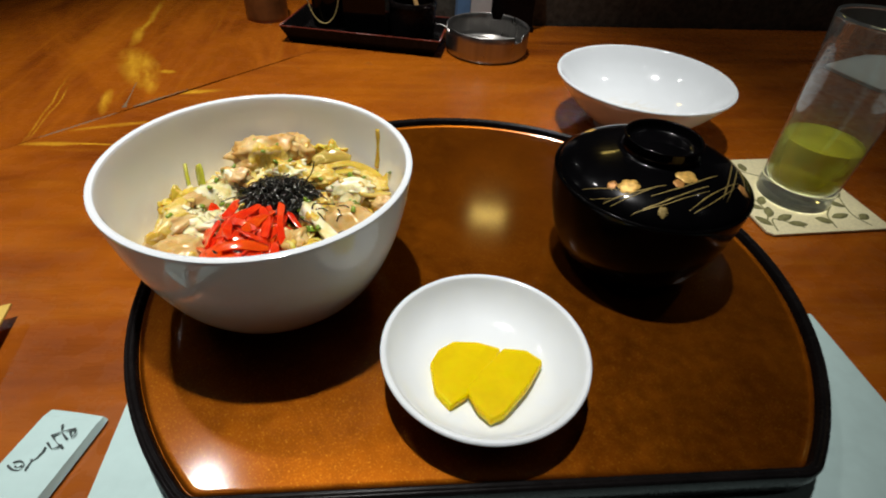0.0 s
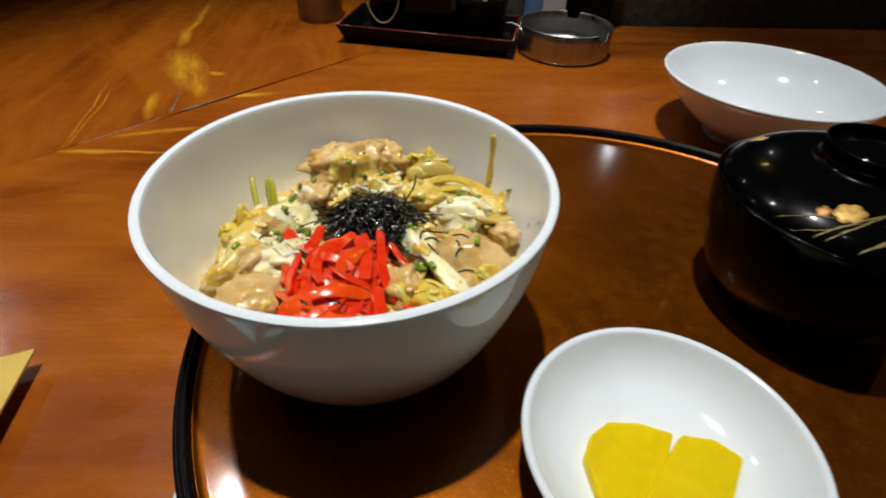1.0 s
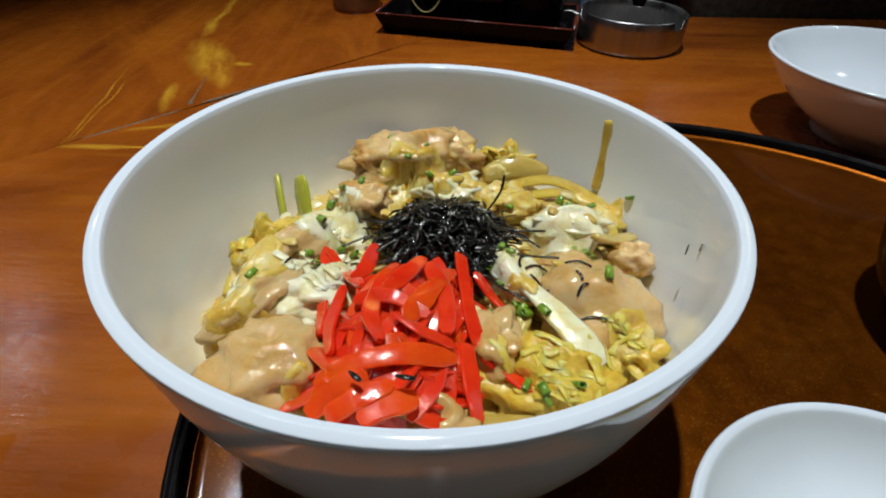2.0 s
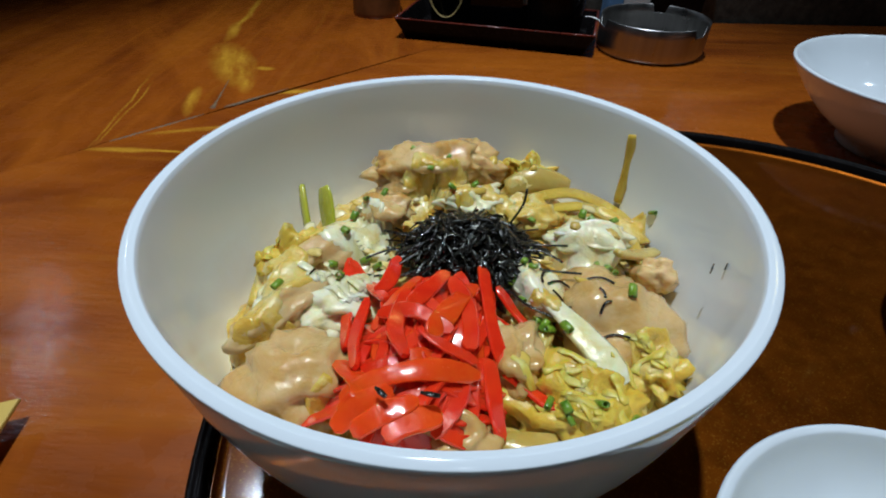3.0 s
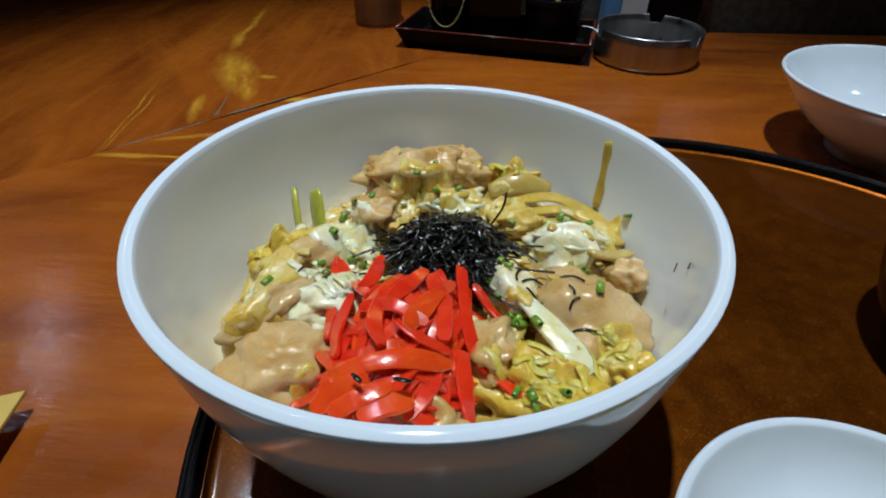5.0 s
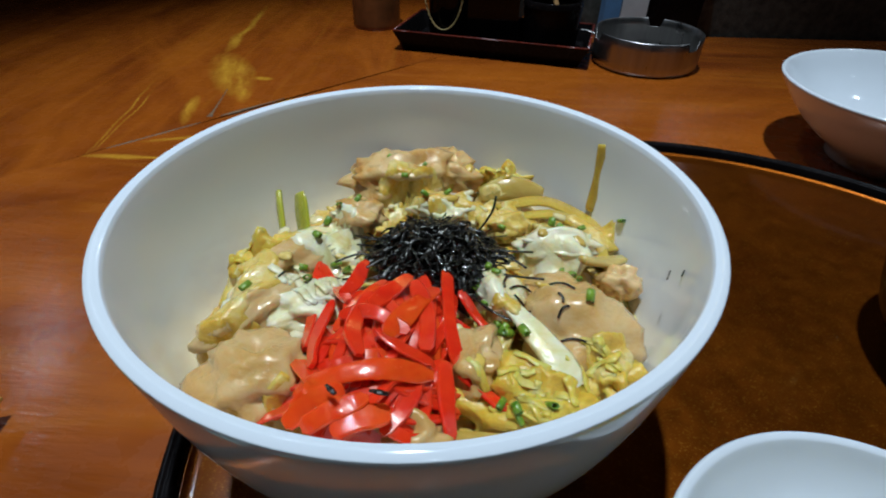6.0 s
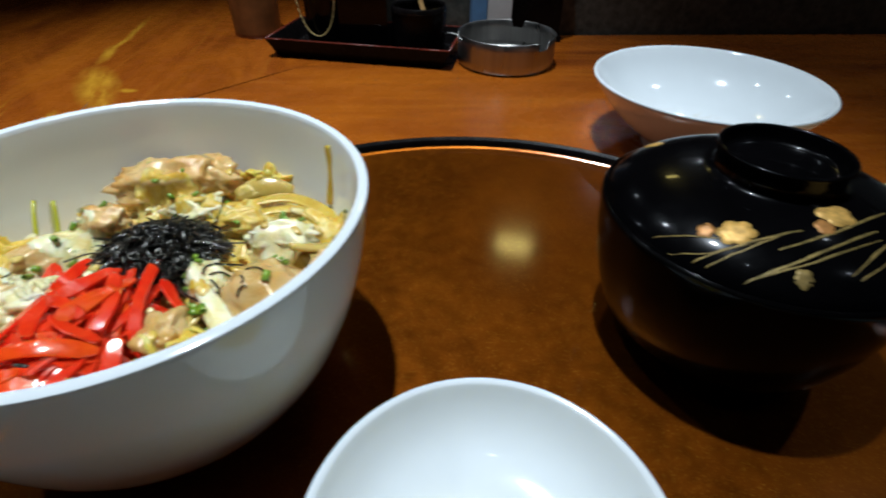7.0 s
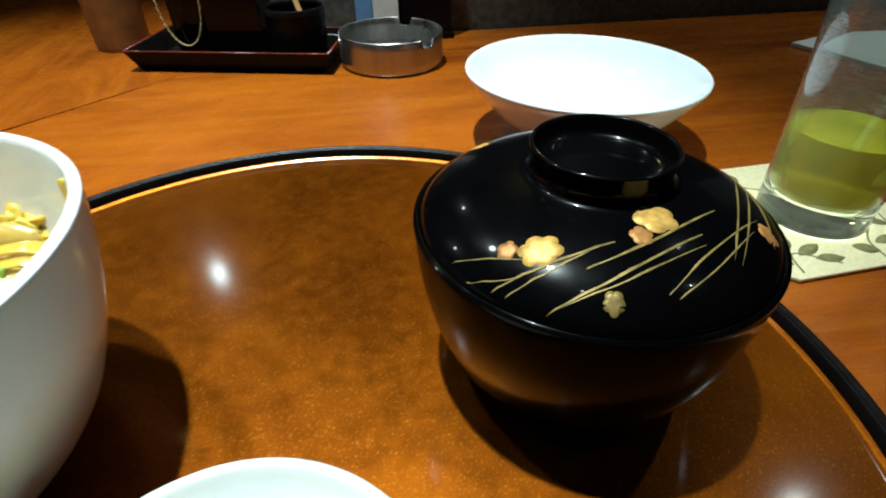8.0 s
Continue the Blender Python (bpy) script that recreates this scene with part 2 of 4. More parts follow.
TAKUAN.node_tree.nodes["Principled BSDF"].inputs["Specular IOR Level"].default_value = 0.12
GINGER = food("red_ginger", [(0.3, (0.84, 0.020, 0.006)), (0.7, (1.0, 0.062, 0.012))], 120, 0.22, 0.0002, 0.9, 0.5, 0.0002, (0.90, 0.85, 0.64))
GINGER_ORANGE = food("orange_ginger", [(0.3, (0.95, 0.050, 0.004)), (0.7, (1.0, 0.115, 0.010))], 120, 0.22, 0.0002, 0.9, 0.5, 0.0002, (0.90, 0.85, 0.64))
NORI = food("black_nori", [(0.3, (0.002, 0.002, 0.003)), (0.7, (0.007, 0.007, 0.009))], 300, 0.25, 0.0004, 0.7, 0.0, 0.0020)
CHICKEN = food("simmered_chicken", [(0.27, (0.48, 0.26, 0.06)), (0.42, (0.68, 0.46, 0.20)), (0.56, (0.76, 0.58, 0.36)), (0.75, (0.84, 0.71, 0.52))], 60, 0.22, 0.0007, 1.0, 0.35, 0.0014, keep=(0.90, 0.85, 0.70))
CHICKEN_BROWN = food("browned_chicken", [(0.25, (0.46, 0.22, 0.04)), (0.40, (0.70, 0.44, 0.17)), (0.52, (0.80, 0.60, 0.34)), (0.75, (0.84, 0.66, 0.50))], 90, 0.2, 0.0016, 1.0, 0.35, 0.0014, keep=(0.90, 0.85, 0.70))
EGG = food("half_set_egg", [(0.27, (0.60, 0.38, 0.05)), (0.4, (0.78, 0.58, 0.11)), (0.5, (0.86, 0.71, 0.24)), (0.6, (0.91, 0.83, 0.48)), (0.72, (0.95, 0.92, 0.74))], 110, 0.26, 0.0014, 0.8, 0.35, 0.0008)
EGG_YELLOW = food("egg_curd", [(0.25, (0.60, 0.39, 0.03)), (0.5, (0.84, 0.64, 0.08)), (0.75, (0.93, 0.80, 0.26))], 150, 0.4, 0.0010, 0.4, 0.4, 0.0005)
EGG_WHITE = food("egg_white", [(0.3, (0.84, 0.72, 0.34)), (0.44, (0.93, 0.89, 0.66)), (0.58, (1.0, 1.0, 0.97))], 100, 0.22, 0.0010, 1.0, 0.3, keep=(0.95, 0.92, 0.80))
ONION = food("simmered_onion", [(0.3, (0.50, 0.36, 0.02)), (0.7, (0.78, 0.66, 0.16))], 70, 0.2, 0.0003, 1.0, 0.35)
ONION_PALE = food("pale_onion", [(0.3, (0.56, 0.44, 0.12)), (0.7, (0.74, 0.66, 0.30))], 70, 0.2, 0.0003, 1.0, 0.35)
LEEK = food("green_onion_leaf", [(0.3, (0.44, 0.54, 0.04)), (0.7, (0.70, 0.76, 0.14))], 70, 0.25, 0.0003, 0.6, 0.1)
SCALLION = food("chopped_scallion", [(0.3, (0.07, 0.22, 0.010)), (0.7, (0.28, 0.50, 0.05))], 320, 0.3, 0.0002, 0.6)
EGG_THREAD = food("egg_threads", [(0.3, (0.82, 0.58, 0.05)), (0.5, (0.92, 0.72, 0.14)), (0.7, (0.95, 0.84, 0.40))], 180, 0.45, 0.0002, 0.25, 0.5, 0.0002)
def crumbs():
    """Bits of egg, each its own shade."""
    n = Nodes("egg_bits")
    geo = n.tree.nodes.new("ShaderNodeNewGeometry")
    n.colour(n.ramp(geo.outputs["Random Per Island"], [(0.1, (0.60, 0.40, 0.07)), (0.35, (0.70, 0.47, 0.05)), (0.6, (0.76, 0.60, 0.20)), (0.9, (0.82, 0.75, 0.44))]))
    n.bump(n.noise(n.place(), 400.0), 0.4, 0.001)
    n.set(Roughness=0.24, Coat_Weight=1.0, Coat_Roughness=0.03)
    return n.mat


CRUMBS = crumbs()
WALL = plain("dark_stone", (0.075, 0.078, 0.064), 0.7, 0.5, 120, 0.001)
ROOM = plain("brown_plaster", (0.045, 0.032, 0.022), 0.8, 0.1, 6)
ROOM_DARK = plain("dark_floor", (0.05, 0.03, 0.02), 0.5, 0.2, 6)


# ---- mesh helpers ----
def finish(bm, name, mat, smooth=True):
    bmesh.ops.recalc_face_normals(bm, faces=bm.faces)
    me = bpy.data.meshes.new(name)
    for f in bm.faces:
        f.smooth = smooth
    bm.to_mesh(me)
    bm.free()
    me.materials.append(mat)
    return new(name, me)


def part(name, bm, mat, parent, label="", smooth=True):
    ob = finish(bm, name, mat, smooth)
    ob.parent = parent
    if label:
        ob["label"] = label
    return ob


def thing(name, at, label, category, group="", kind=""):
    ob = new(name)
    ob.location = at
    ob.empty_display_size = 0.02
    return tagged(ob, label, category, group, kind)


def loft(loops, closed_ends=(True, True), bm=None, cyclic=False):
    """Joins rings of points, in order, with quads."""
    bm = bm or bmesh.new()
    rings = [[bm.verts.new(p) for p in ring] for ring in loops]
    pairs = list(zip(rings, rings[1:])) + ([(rings[-1], rings[0])] if cyclic else [])
    for a, b in pairs:
        k = len(a)
        for i in range(k):
            bm.faces.new((a[i], a[(i + 1) % k], b[(i + 1) % k], b[i]))
    if not cyclic:
        if closed_ends[0]:
            bm.faces.new(rings[0][::-1])
        if closed_ends[1]:
            bm.faces.new(rings[-1])
    return bm


def rounded(profile, steps=3):
    """Smooths a profile of (r, z) by a spline through its points."""
    out = []
    p = [Vector(q) for q in profile]
    for i in range(len(p) - 1):
        a, b, c, d = p[max(i - 1, 0)], p[i], p[i + 1], p[min(i + 2, len(p) - 1)]
        for k in range(steps):
            t = k / steps
            out.append(0.5 * (2 * b + (c - a) * t + (2 * a - 5 * b + 4 * c - d) * t * t + (3 * b - a - 3 * c + d) * t ** 3))
    return [tuple(q) for q in out] + [tuple(p[-1])]


def lathe(profile, seg=96, ends=(True, True), cyclic=False):
    loops = [[(r * math.cos(2 * math.pi * i / seg), r * math.sin(2 * math.pi * i / seg), z) for i in range(seg)] for r, z in profile]
    return loft(loops, ends, cyclic=cyclic)


def prism(outline, z0, z1, soft=0.0):
    """An upright slab over a plan outline, with the upper and lower edges softened."""
    n = len(outline)
    c = Vector((sum(p[0] for p in outline) / n, sum(p[1] for p in outline) / n))

    def ring(shrink, z):
        return [(*(Vector(p) + (c - Vector(p)).normalized() * shrink), z) for p in outline]
    if not soft:
        return loft([ring(0, z0), ring(0, z1)])
    return loft([ring(soft, z0), ring(0, z0 + soft), ring(0, z1 - soft), ring(soft * 0.3, z1 - soft * 0.3), ring(soft, z1)])


def sweep(points, widths, thick, bm=None, round_ends=True, up=Vector((0, 0, 1)), twist=0.0):
    """A strip of lens-like section along points."""
    pts = [Vector(p) for p in points]
    loops = []
    for i, p in enumerate(pts):
        d = (pts[min(i + 1, len(pts) - 1)] - pts[max(i - 1, 0)]).normalized()
        side = d.cross(up)
        side = side.normalized() if side.length > 1e-4 else Vector((1, 0, 0))
        top = side.cross(d).normalized()
        if twist:
            q = Matrix.Rotation(twist * i / (len(pts) - 1), 3, d)
            side, top = q @ side, q @ top
        w = widths[i] if isinstance(widths, (list, tuple)) else widths
        w, h = w / 2, thick / 2
        loops.append([p + side * a * w + top * b * h for a, b in ((1, 0), (0.75, 0.8), (-0.75, 0.8), (-1, 0), (-0.75, -0.8), (0.75, -0.8))])
    return loft(loops, bm=bm)


def ribbon(points, width, thick, turn, waver):
    """A flat strip with blunt ends that turns about its own line."""
    pts = [Vector(p) for p in points]
    loops = []
    for i, p in enumerate(pts):
        d = (pts[min(i + 1, len(pts) - 1)] - pts[max(i - 1, 0)]).normalized()
        side = d.cross(Vector((0.05, 0.02, 1))).normalized()
        q = Matrix.Rotation(turn * (i / (len(pts) - 1) - 0.4) + waver, 3, d)
        side = q @ side
        top = side.cross(d).normalized()
        w = width / 2 * (1 + 0.10 * math.sin(i * 0.9 + turn * 5)) * (0.45 if i in (0, len(pts) - 1) else 0.92 if i in (1, len(pts) - 2) else 1)
        h = thick / 2
        loops.append([p + side * a * w + top * b * h for a, b in ((1, 0.45), (0.82, 1), (-0.82, 1), (-1, 0.45), (-1, -0.45), (-0.82, -1), (0.82, -1), (1, -0.45))])
    bm = loft(loops)
    bmesh.ops.recalc_face_normals(bm, faces=bm.faces)
    for e in bm.edges:
        e.smooth = len(e.link_faces) < 2 or e.calc_face_angle() < 0.5
    return bm


def curve_points(ctrl, n):
    """n points on a spline through ctrl."""
    p = [Vector(c) for c in ctrl]
    out = []
    for k in range(n):
        s = k / (n - 1) * (len(p) - 1)
        i = min(int(s), len(p) - 2)
        t = s - i
        a, b, c, d = p[max(i - 1, 0)], p[i], p[i + 1], p[min(i + 2, len(p) - 1)]
        out.append(0.5 * (2 * b + (c - a) * t + (2 * a - 5 * b + 4 * c - d) * t * t + (3 * b - a - 3 * c + d) * t ** 3))
    return out


def lump(size, seed, rough=0.22, freq=1.6, level=4, fine=0.035, crease=0.22):
    """An uneven rounded lump with the half axes given in size."""
    bm = bmesh.new()
    bmesh.ops.create_icosphere(bm, subdivisions=level, radius=1)
    s = Vector((seed * 3.7, seed * 1.3, seed * 7.1))
    for v in bm.verts:
        d = v.co.normalized()
        k = 1.06 + rough * noise.noise(d * freq + s) * 1.6 + rough * 0.5 * noise.noise(d * freq * 2.7 + s) - crease * abs(noise.noise(d * freq * 1.4 + s * 2)) * 1.5 + fine * noise.noise(d * 6 + s) + fine * 0.4 * noise.noise(d * 13 + s)
        v.co = Vector((d.x * size[0], d.y * size[1], d.z * size[2])) * k
    return bm


# ---- the room ----
CA = radians(11.6)
ALONG, ACROSS = Vector((math.cos(CA), math.sin(CA))), Vector((-math.sin(CA), math.cos(CA)))
INNER = Vector((-0.055, 0.781))
OUTER = Vector((-0.76, -0.285))


def box_at(name, lo, hi, mat, label="", category="", kind="structure"):
    bm = bmesh.new()
    bmesh.ops.create_cube(bm, size=1)
    for v in bm.verts:
        v.co = Vector([lo[i] + (v.co[i] + 0.5) * (hi[i] - lo[i]) for i in range(3)])
    return tagged(finish(bm, name, mat, False), label, category, kind=kind)


box_at("floor", (-4.2, -3.2, -0.85), (4.2, 5.2, -0.75), ROOM_DARK, "dark floor of a dim dining room", "floor")
box_at("ceiling", (-4.2, -3.2, 2.10), (4.2, 5.2, 2.20), ROOM, "plain brown plaster ceiling of a dim dining room", "ceiling")
box_at("wall_north", (-4.2, 5.0, -0.75), (4.2, 5.2, 2.10), ROOM, "plain brown wall far behind the counter", "wall")
box_at("wall_south", (-4.2, -3.2, -0.75), (4.2, -3.0, 2.10), ROOM, "plain brown wall behind the seat", "wall")
box_at("wall_west", (-4.2, -3.0, -0.75), (-4.0, 5.0, 2.10), ROOM, "plain brown side wall", "wall")
box_at("wall_east", (4.0, -3.0, -0.75), (4.2, 5.0, 2.10), ROOM, "plain brown side wall", "wall")

# the counter: two boards that meet in a mitre
counter = thing("counter_top", (0, 0, 0), "thick varnished reddish-brown wooden counter with a mitred, cracked joint", "counter", kind="structure")


def board(name, outline, mat, label):
    bm = prism(outline, -0.06, 0.0)
    return part(name, bm, mat, counter, label, False)


joint = (INNER - OUTER).normalized()
side = Vector((-joint.y, joint.x))
seam_l, seam_r = [], []
for k in range(41):
    p = OUTER + (INNER - OUTER) * (k / 40)
    s = (p - OUTER).length
    w = 0.0 if s < 0.83 else 0.0002 + 0.0011 * max(0.0, noise.noise(Vector((s * 9, 0.3, 0)))) + (0.0013 if 0.895 < s < 1.0 else 0.0008 if 1.0 < s < 1.09 else 0.0)
    j = (0.0016 if s > 0.7 else 0.0) * noise.noise(Vector((s * 22, 5, 0)))
    seam_l.append(p + side * (w + j))
    seam_r.append(p + side * (j - w))
right_outline = [INNER + ALONG * 2.2, *seam_r[::-1], OUTER + ALONG * 3.2]
left_outline = [*seam_l, INNER + ACROSS * 2.0, OUTER + ACROSS * 3.0]
board("board", right_outline, WOOD_R, "board with grain along the seat side")
board("board", left_outline, WOOD_L, "board with a streak of pale sapwood")
part("underside", prism([OUTER + ACROSS * 2.9, OUTER + joint * 0.02, OUTER + ALONG * 3.1, INNER + ALONG * 2.1 - ACROSS * 0.03, INNER + joint * -0.03, INNER + ACROSS * 1.9 - ALONG * 0.03], -0.10, -0.0605), DARK_WOOD, counter, "dark frame below the boards", False)
fork = [(-0.2645, 0.4760), (-0.2690, 0.4900), (-0.2745, 0.5060), (-0.2830, 0.5300)]
part("filler", sweep(curve_points([(*p, -0.0004) for p in fork], 9), [0.005, 0.0034, 0.002, 0.0012, 0.0016, 0.0010, 0.0008, 0.0006, 0.0004], 0.002), FILLER, counter, "pale filler pressed in the crack")
f0 = OUTER + joint * 0.915
part("filler", sweep([(*(f0 + joint * (0.009 * k) + side * 0.0026), -0.0005) for k in range(7)], [0.001, 0.0036, 0.0030, 0.0022, 0.0014, 0.0016, 0.0006], 0.002), FILLER, counter, "pale filler pressed in the crack")
part("filler", sweep([(*(OUTER + joint * (0.835 + 0.008 * k) + side * 0.0004), -0.0006) for k in range(9)], [0.0006, 0.0018, 0.0026, 0.0010, 0.0020, 0.0024, 0.0008, 0.0016, 0.0006], 0.0022), FILLER, counter, "pale filler pressed in the crack")

# a low dark ledge along the far edge
def ledge(name, a, b, depth, height, label):
    d = (b - a).normalized()
    n = Vector((-d.y, d.x)) * depth
    return tagged(finish(prism([a, b, b + n, a + n], -0.75, height, 0.002), name, WALL, False), label, "partition", kind="structure")


gap = ACROSS * 0.003
ledge("partition_right", INNER + gap, INNER + gap + ALONG * 2.2, 0.12, 0.13, "low dark stone partition behind the counter")
ledge("partition_left", INNER + ACROSS * 2.0 + ALONG * 0.003, INNER + ACROSS * 0.13 + ALONG * 0.003, -0.12, 0.13, "low dark stone partition beside the counter")

# ---- the tray ----
TC = Vector((0.0693, 0.2891))
TA = radians(9.6)


def tray_outline(inset, n=120):
    """A circle cut off straight at the front, the two corners rounded."""
    r, cut, soft = 0.1877 - inset, 0.1350 - inset, max(0.002, 0.016 - inset)
    # rounded corner: a small circle that touches both the large circle and the cut
    h = cut - soft
    w = math.sqrt((r - soft) ** 2 - h ** 2)
    a = math.atan2(-h, w)
    pts = [(r * math.cos(a + (math.pi - 2 * a) * k / n), r * math.sin(a + (math.pi - 2 * a) * k / n)) for k in range(n + 1)]
    for sx, start, end in ((-1, math.pi - a, 1.5 * math.pi), (1, 1.5 * math.pi, 2 * math.pi + a)):
        for k in range(1, 9):
            t = start + (end - start) * k / (8 if sx < 0 else 9)
            if sx > 0:
                t = start + (end - start) * (k - 1) / 8.5
            pts.append((sx * w + soft * math.cos(t), -h + soft * math.sin(t)))
    c, s = math.cos(TA), math.sin(TA)
    return [(c * x - s * y, s * x + c * y) for x, y in pts]


tray = thing("serving_tray", (TC.x, TC.y, 0.0006), "round amber lacquer tray with a straight front edge and black rim", "tray")
rim = [(0.010, 0.0), (0.004, 0.001), (0.0008, 0.006), (0.0, 0.012), (0.0, 0.0185), (0.0005, 0.0199), (0.0016, 0.0204), (0.0023, 0.0200), (0.0028, 0.0194),
       (0.0034, 0.0198), (0.0042, 0.0198), (0.0047, 0.0190), (0.0052, 0.0160), (0.0055, 0.0120), (0.0060, 0.0030), (0.0080, 0.0010)]
part("rim", loft([[(*p, z) for p in tray_outline(d)] for d, z in rim], cyclic=True), BLACK_SATIN, tray, "black lacquer rim with a groove")
part("bed", loft([[(*p, z) for p in tray_outline(d)] for d, z in ((0.0130, 0.0040), (0.0056, 0.0120), (0.0054, 0.0152), (0.0057, 0.0156), (0.0062, 0.0153), (0.0068, 0.0147), (0.0078, 0.0144), (0.0095, 0.01435))]), AMBER, tray, "amber lacquer bed dusted with gold")
TOP = 0.0152

# ---- rice bowl ----
BC = Vector((-0.0413, 0.2674))


def crockery(name, at, outer, inner, mat, label, category, seg=128):
    """A turned vessel: the outer profile upwards, over the lip, and the inner one down."""
    prof = rounded(outer, 3) + rounded(inner, 3)
    ob = finish(lathe(prof, seg, (True, True)), name, mat)
    ob.location = at
    return tagged(ob, label, category)


crockery("rice_bowl", (BC.x, BC.y, TOP),
         [(0.0330, 0.0), (0.0350, 0.0005), (0.0365, 0.003), (0.0458, 0.0056), (0.0519, 0.0098), (0.0560, 0.0150), (0.0599, 0.0220), (0.0640, 0.0322), (0.0678, 0.0440), (0.0710, 0.0580), (0.0735, 0.0745), (0.0734, 0.0766)],
         [(0.0724, 0.0774), (0.0710, 0.0768), (0.0703, 0.0750), (0.0682, 0.060), (0.0651, 0.046), (0.0608, 0.034), (0.0555, 0.025), (0.0470, 0.0165), (0.03, 0.010), (0.001, 0.009)],
         SAUCED, "deep white porcelain bowl of chicken and egg on rice", "bowl")


def bed_height(x, y):
    """Height of the egg topping over the plan."""
    r = math.hypot(x - BC.x, y - BC.y) / 0.0655
    p = Vector((x, y, 0))
    low = min(1.0, max(0.0, (-0.080 - x) / 0.022))
    h = 0.0632 - 0.0070 * r ** 3 - 0.0075 * low + 0.0034 * noise.noise(p * 55) + 0.0030 * noise.noise(p * 130) + 0.0014 * noise.noise(p * 330)
    return h


FX = 0.003


def topping():
    bm = bmesh.new()
    rings, seg = 60, 150
    loops = []
    for i in range(rings + 1):
        f = 0.02 + 0.98 * i / rings
        ring = []
        for k in range(seg):
            a = 2 * math.pi * k / seg
            r = 0.0640 * f
            x, y = BC.x + r * math.cos(a), BC.y + r * math.sin(a)
            ring.append((x, y, bed_height(x, y) - 0.0015))
        loops.append(ring)
    loops.append([(BC.x + (x - BC.x) * 0.85, BC.y + (y - BC.y) * 0.85, 0.050) for x, y, _ in loops[-1]])
    return loft(loops, bm=bm)


tagged(finish(topping(), "egg_topping", EGG), "soft yellow and white half-set egg over rice in the bowl", "egg", kind="stuff")


def piece(name, x, y, size, turn, seed, mat, label, category, up=0.004, tip=0.0, **more):
    """A lump of food half sunk in the topping."""
    x += FX + 0.22 * max(0.0, -0.072 - x)
    ob = finish(lump(size, seed, **more), name, mat)
    ob.matrix_world = pose(x, y, bed_height(x, y) + up, tip, 0, turn)
    return tagged(ob, label, category)


CH = "chicken_piece"
piece(CH, -0.062, 0.313, (0.0195, 0.0125, 0.0085), 20, 1, CHICKEN_BROWN, "browned simmered chicken thigh piece among soft egg", "chicken", 0.0085, rough=0.32, freq=2.0)
piece(CH, -0.050, 0.322, (0.0135, 0.0095, 0.0075), -10, 8, CHICKEN_BROWN, "browned simmered chicken thigh piece among soft egg", "chicken", 0.0070, rough=0.32, freq=2.2)
piece(CH, 0.0000, 0.2585, (0.0165, 0.0150, 0.0100), -40, 2, CHICKEN, "large smooth pale simmered chicken piece", "chicken", 0.0026, rough=0.22, crease=0.20, fine=0.03)
piece(CH, -0.069, 0.2225, (0.0140, 0.0120, 0.0095), 25, 3, CHICKEN, "rounded beige simmered chicken piece", "chicken", 0.0035, rough=0.2, crease=0.26, fine=0.02)
piece(CH, -0.083, 0.2420, (0.0155, 0.0060, 0.0065), 66, 4, CHICKEN, "pale simmered chicken strip with egg white", "chicken", 0.0025, rough=0.2)
piece(CH, -0.083, 0.2660, (0.0160, 0.0075, 0.0062), 68, 5, CHICKEN, "flat simmered chicken slice coated in egg", "chicken", 0.0030, rough=0.2)
piece(CH, -0.067, 0.283, (0.0085, 0.0065, 0.0055), 0, 9, CHICKEN_BROWN, "small browned chicken piece", "chicken", 0.0035, rough=0.3)
piece(CH, -0.031, 0.216, (0.0085, 0.0065, 0.0065), 0, 6, CHICKEN, "small chicken piece below red ginger", "chicken", 0.0035, rough=0.3)
piece(CH, 0.0130, 0.2800, (0.0060, 0.0052, 0.0055), 0, 7, CHICKEN_BROWN, "small dark browned chicken piece", "chicken", 0.0030, rough=0.25)
piece(CH, -0.022, 0.240, (0.0060, 0.0100, 0.0055), 10, 11, CHICKEN, "small chicken piece below red ginger", "chicken", 0.0030, rough=0.25)
CURD, WHITE_CURD = "egg_curd", "egg_white"
piece(CURD, -0.010, 0.234, (0.0155, 0.0115, 0.0070), -15, 12, EGG_YELLOW, "crumbly yellow cooked egg curd", "egg", 0.002, rough=0.4, freq=2.6, fine=0.11)
piece(CURD, -0.028, 0.327, (0.0100, 0.0055, 0.0075), 10, 13, EGG_YELLOW, "crumbly yellow cooked egg curd", "egg", 0.004, rough=0.4, freq=2.6, fine=0.11)
piece(CURD, -0.094, 0.2620, (0.0075, 0.0100, 0.0075), 0, 14, EGG_YELLOW, "crumbly yellow cooked egg curd", "egg", 0.004, rough=0.4, freq=2.6, fine=0.11)
piece(CURD, 0.0100, 0.2450, (0.0065, 0.0075, 0.0055), 0, 15, EGG_YELLOW, "crumbly yellow cooked egg curd", "egg", 0.002, rough=0.4, freq=2.8, fine=0.11)
piece(CURD, -0.069, 0.2130, (0.0110, 0.0050, 0.0045), -10, 16, EGG_YELLOW, "crumbly yellow cooked egg curd", "egg", 0.003, rough=0.4, freq=2.8, fine=0.11)
slab = [(-0.0195, 0.2600, 0.0695), (-0.0120, 0.2535, 0.0700), (-0.0030, 0.2445, 0.0688), (0.0050, 0.2370, 0.0660)]
slab_w = [0.0016, 0.0030, 0.0036, 0.0050, 0.0056, 0.0070, 0.0072, 0.0082, 0.0068, 0.0024]
tagged(finish(sweep(curve_points(slab, 10), slab_w, 0.0016, up=Vector((0.25, -0.35, 1))), WHITE_CURD, EGG_WHITE), "long straight slice of set egg white", "egg")
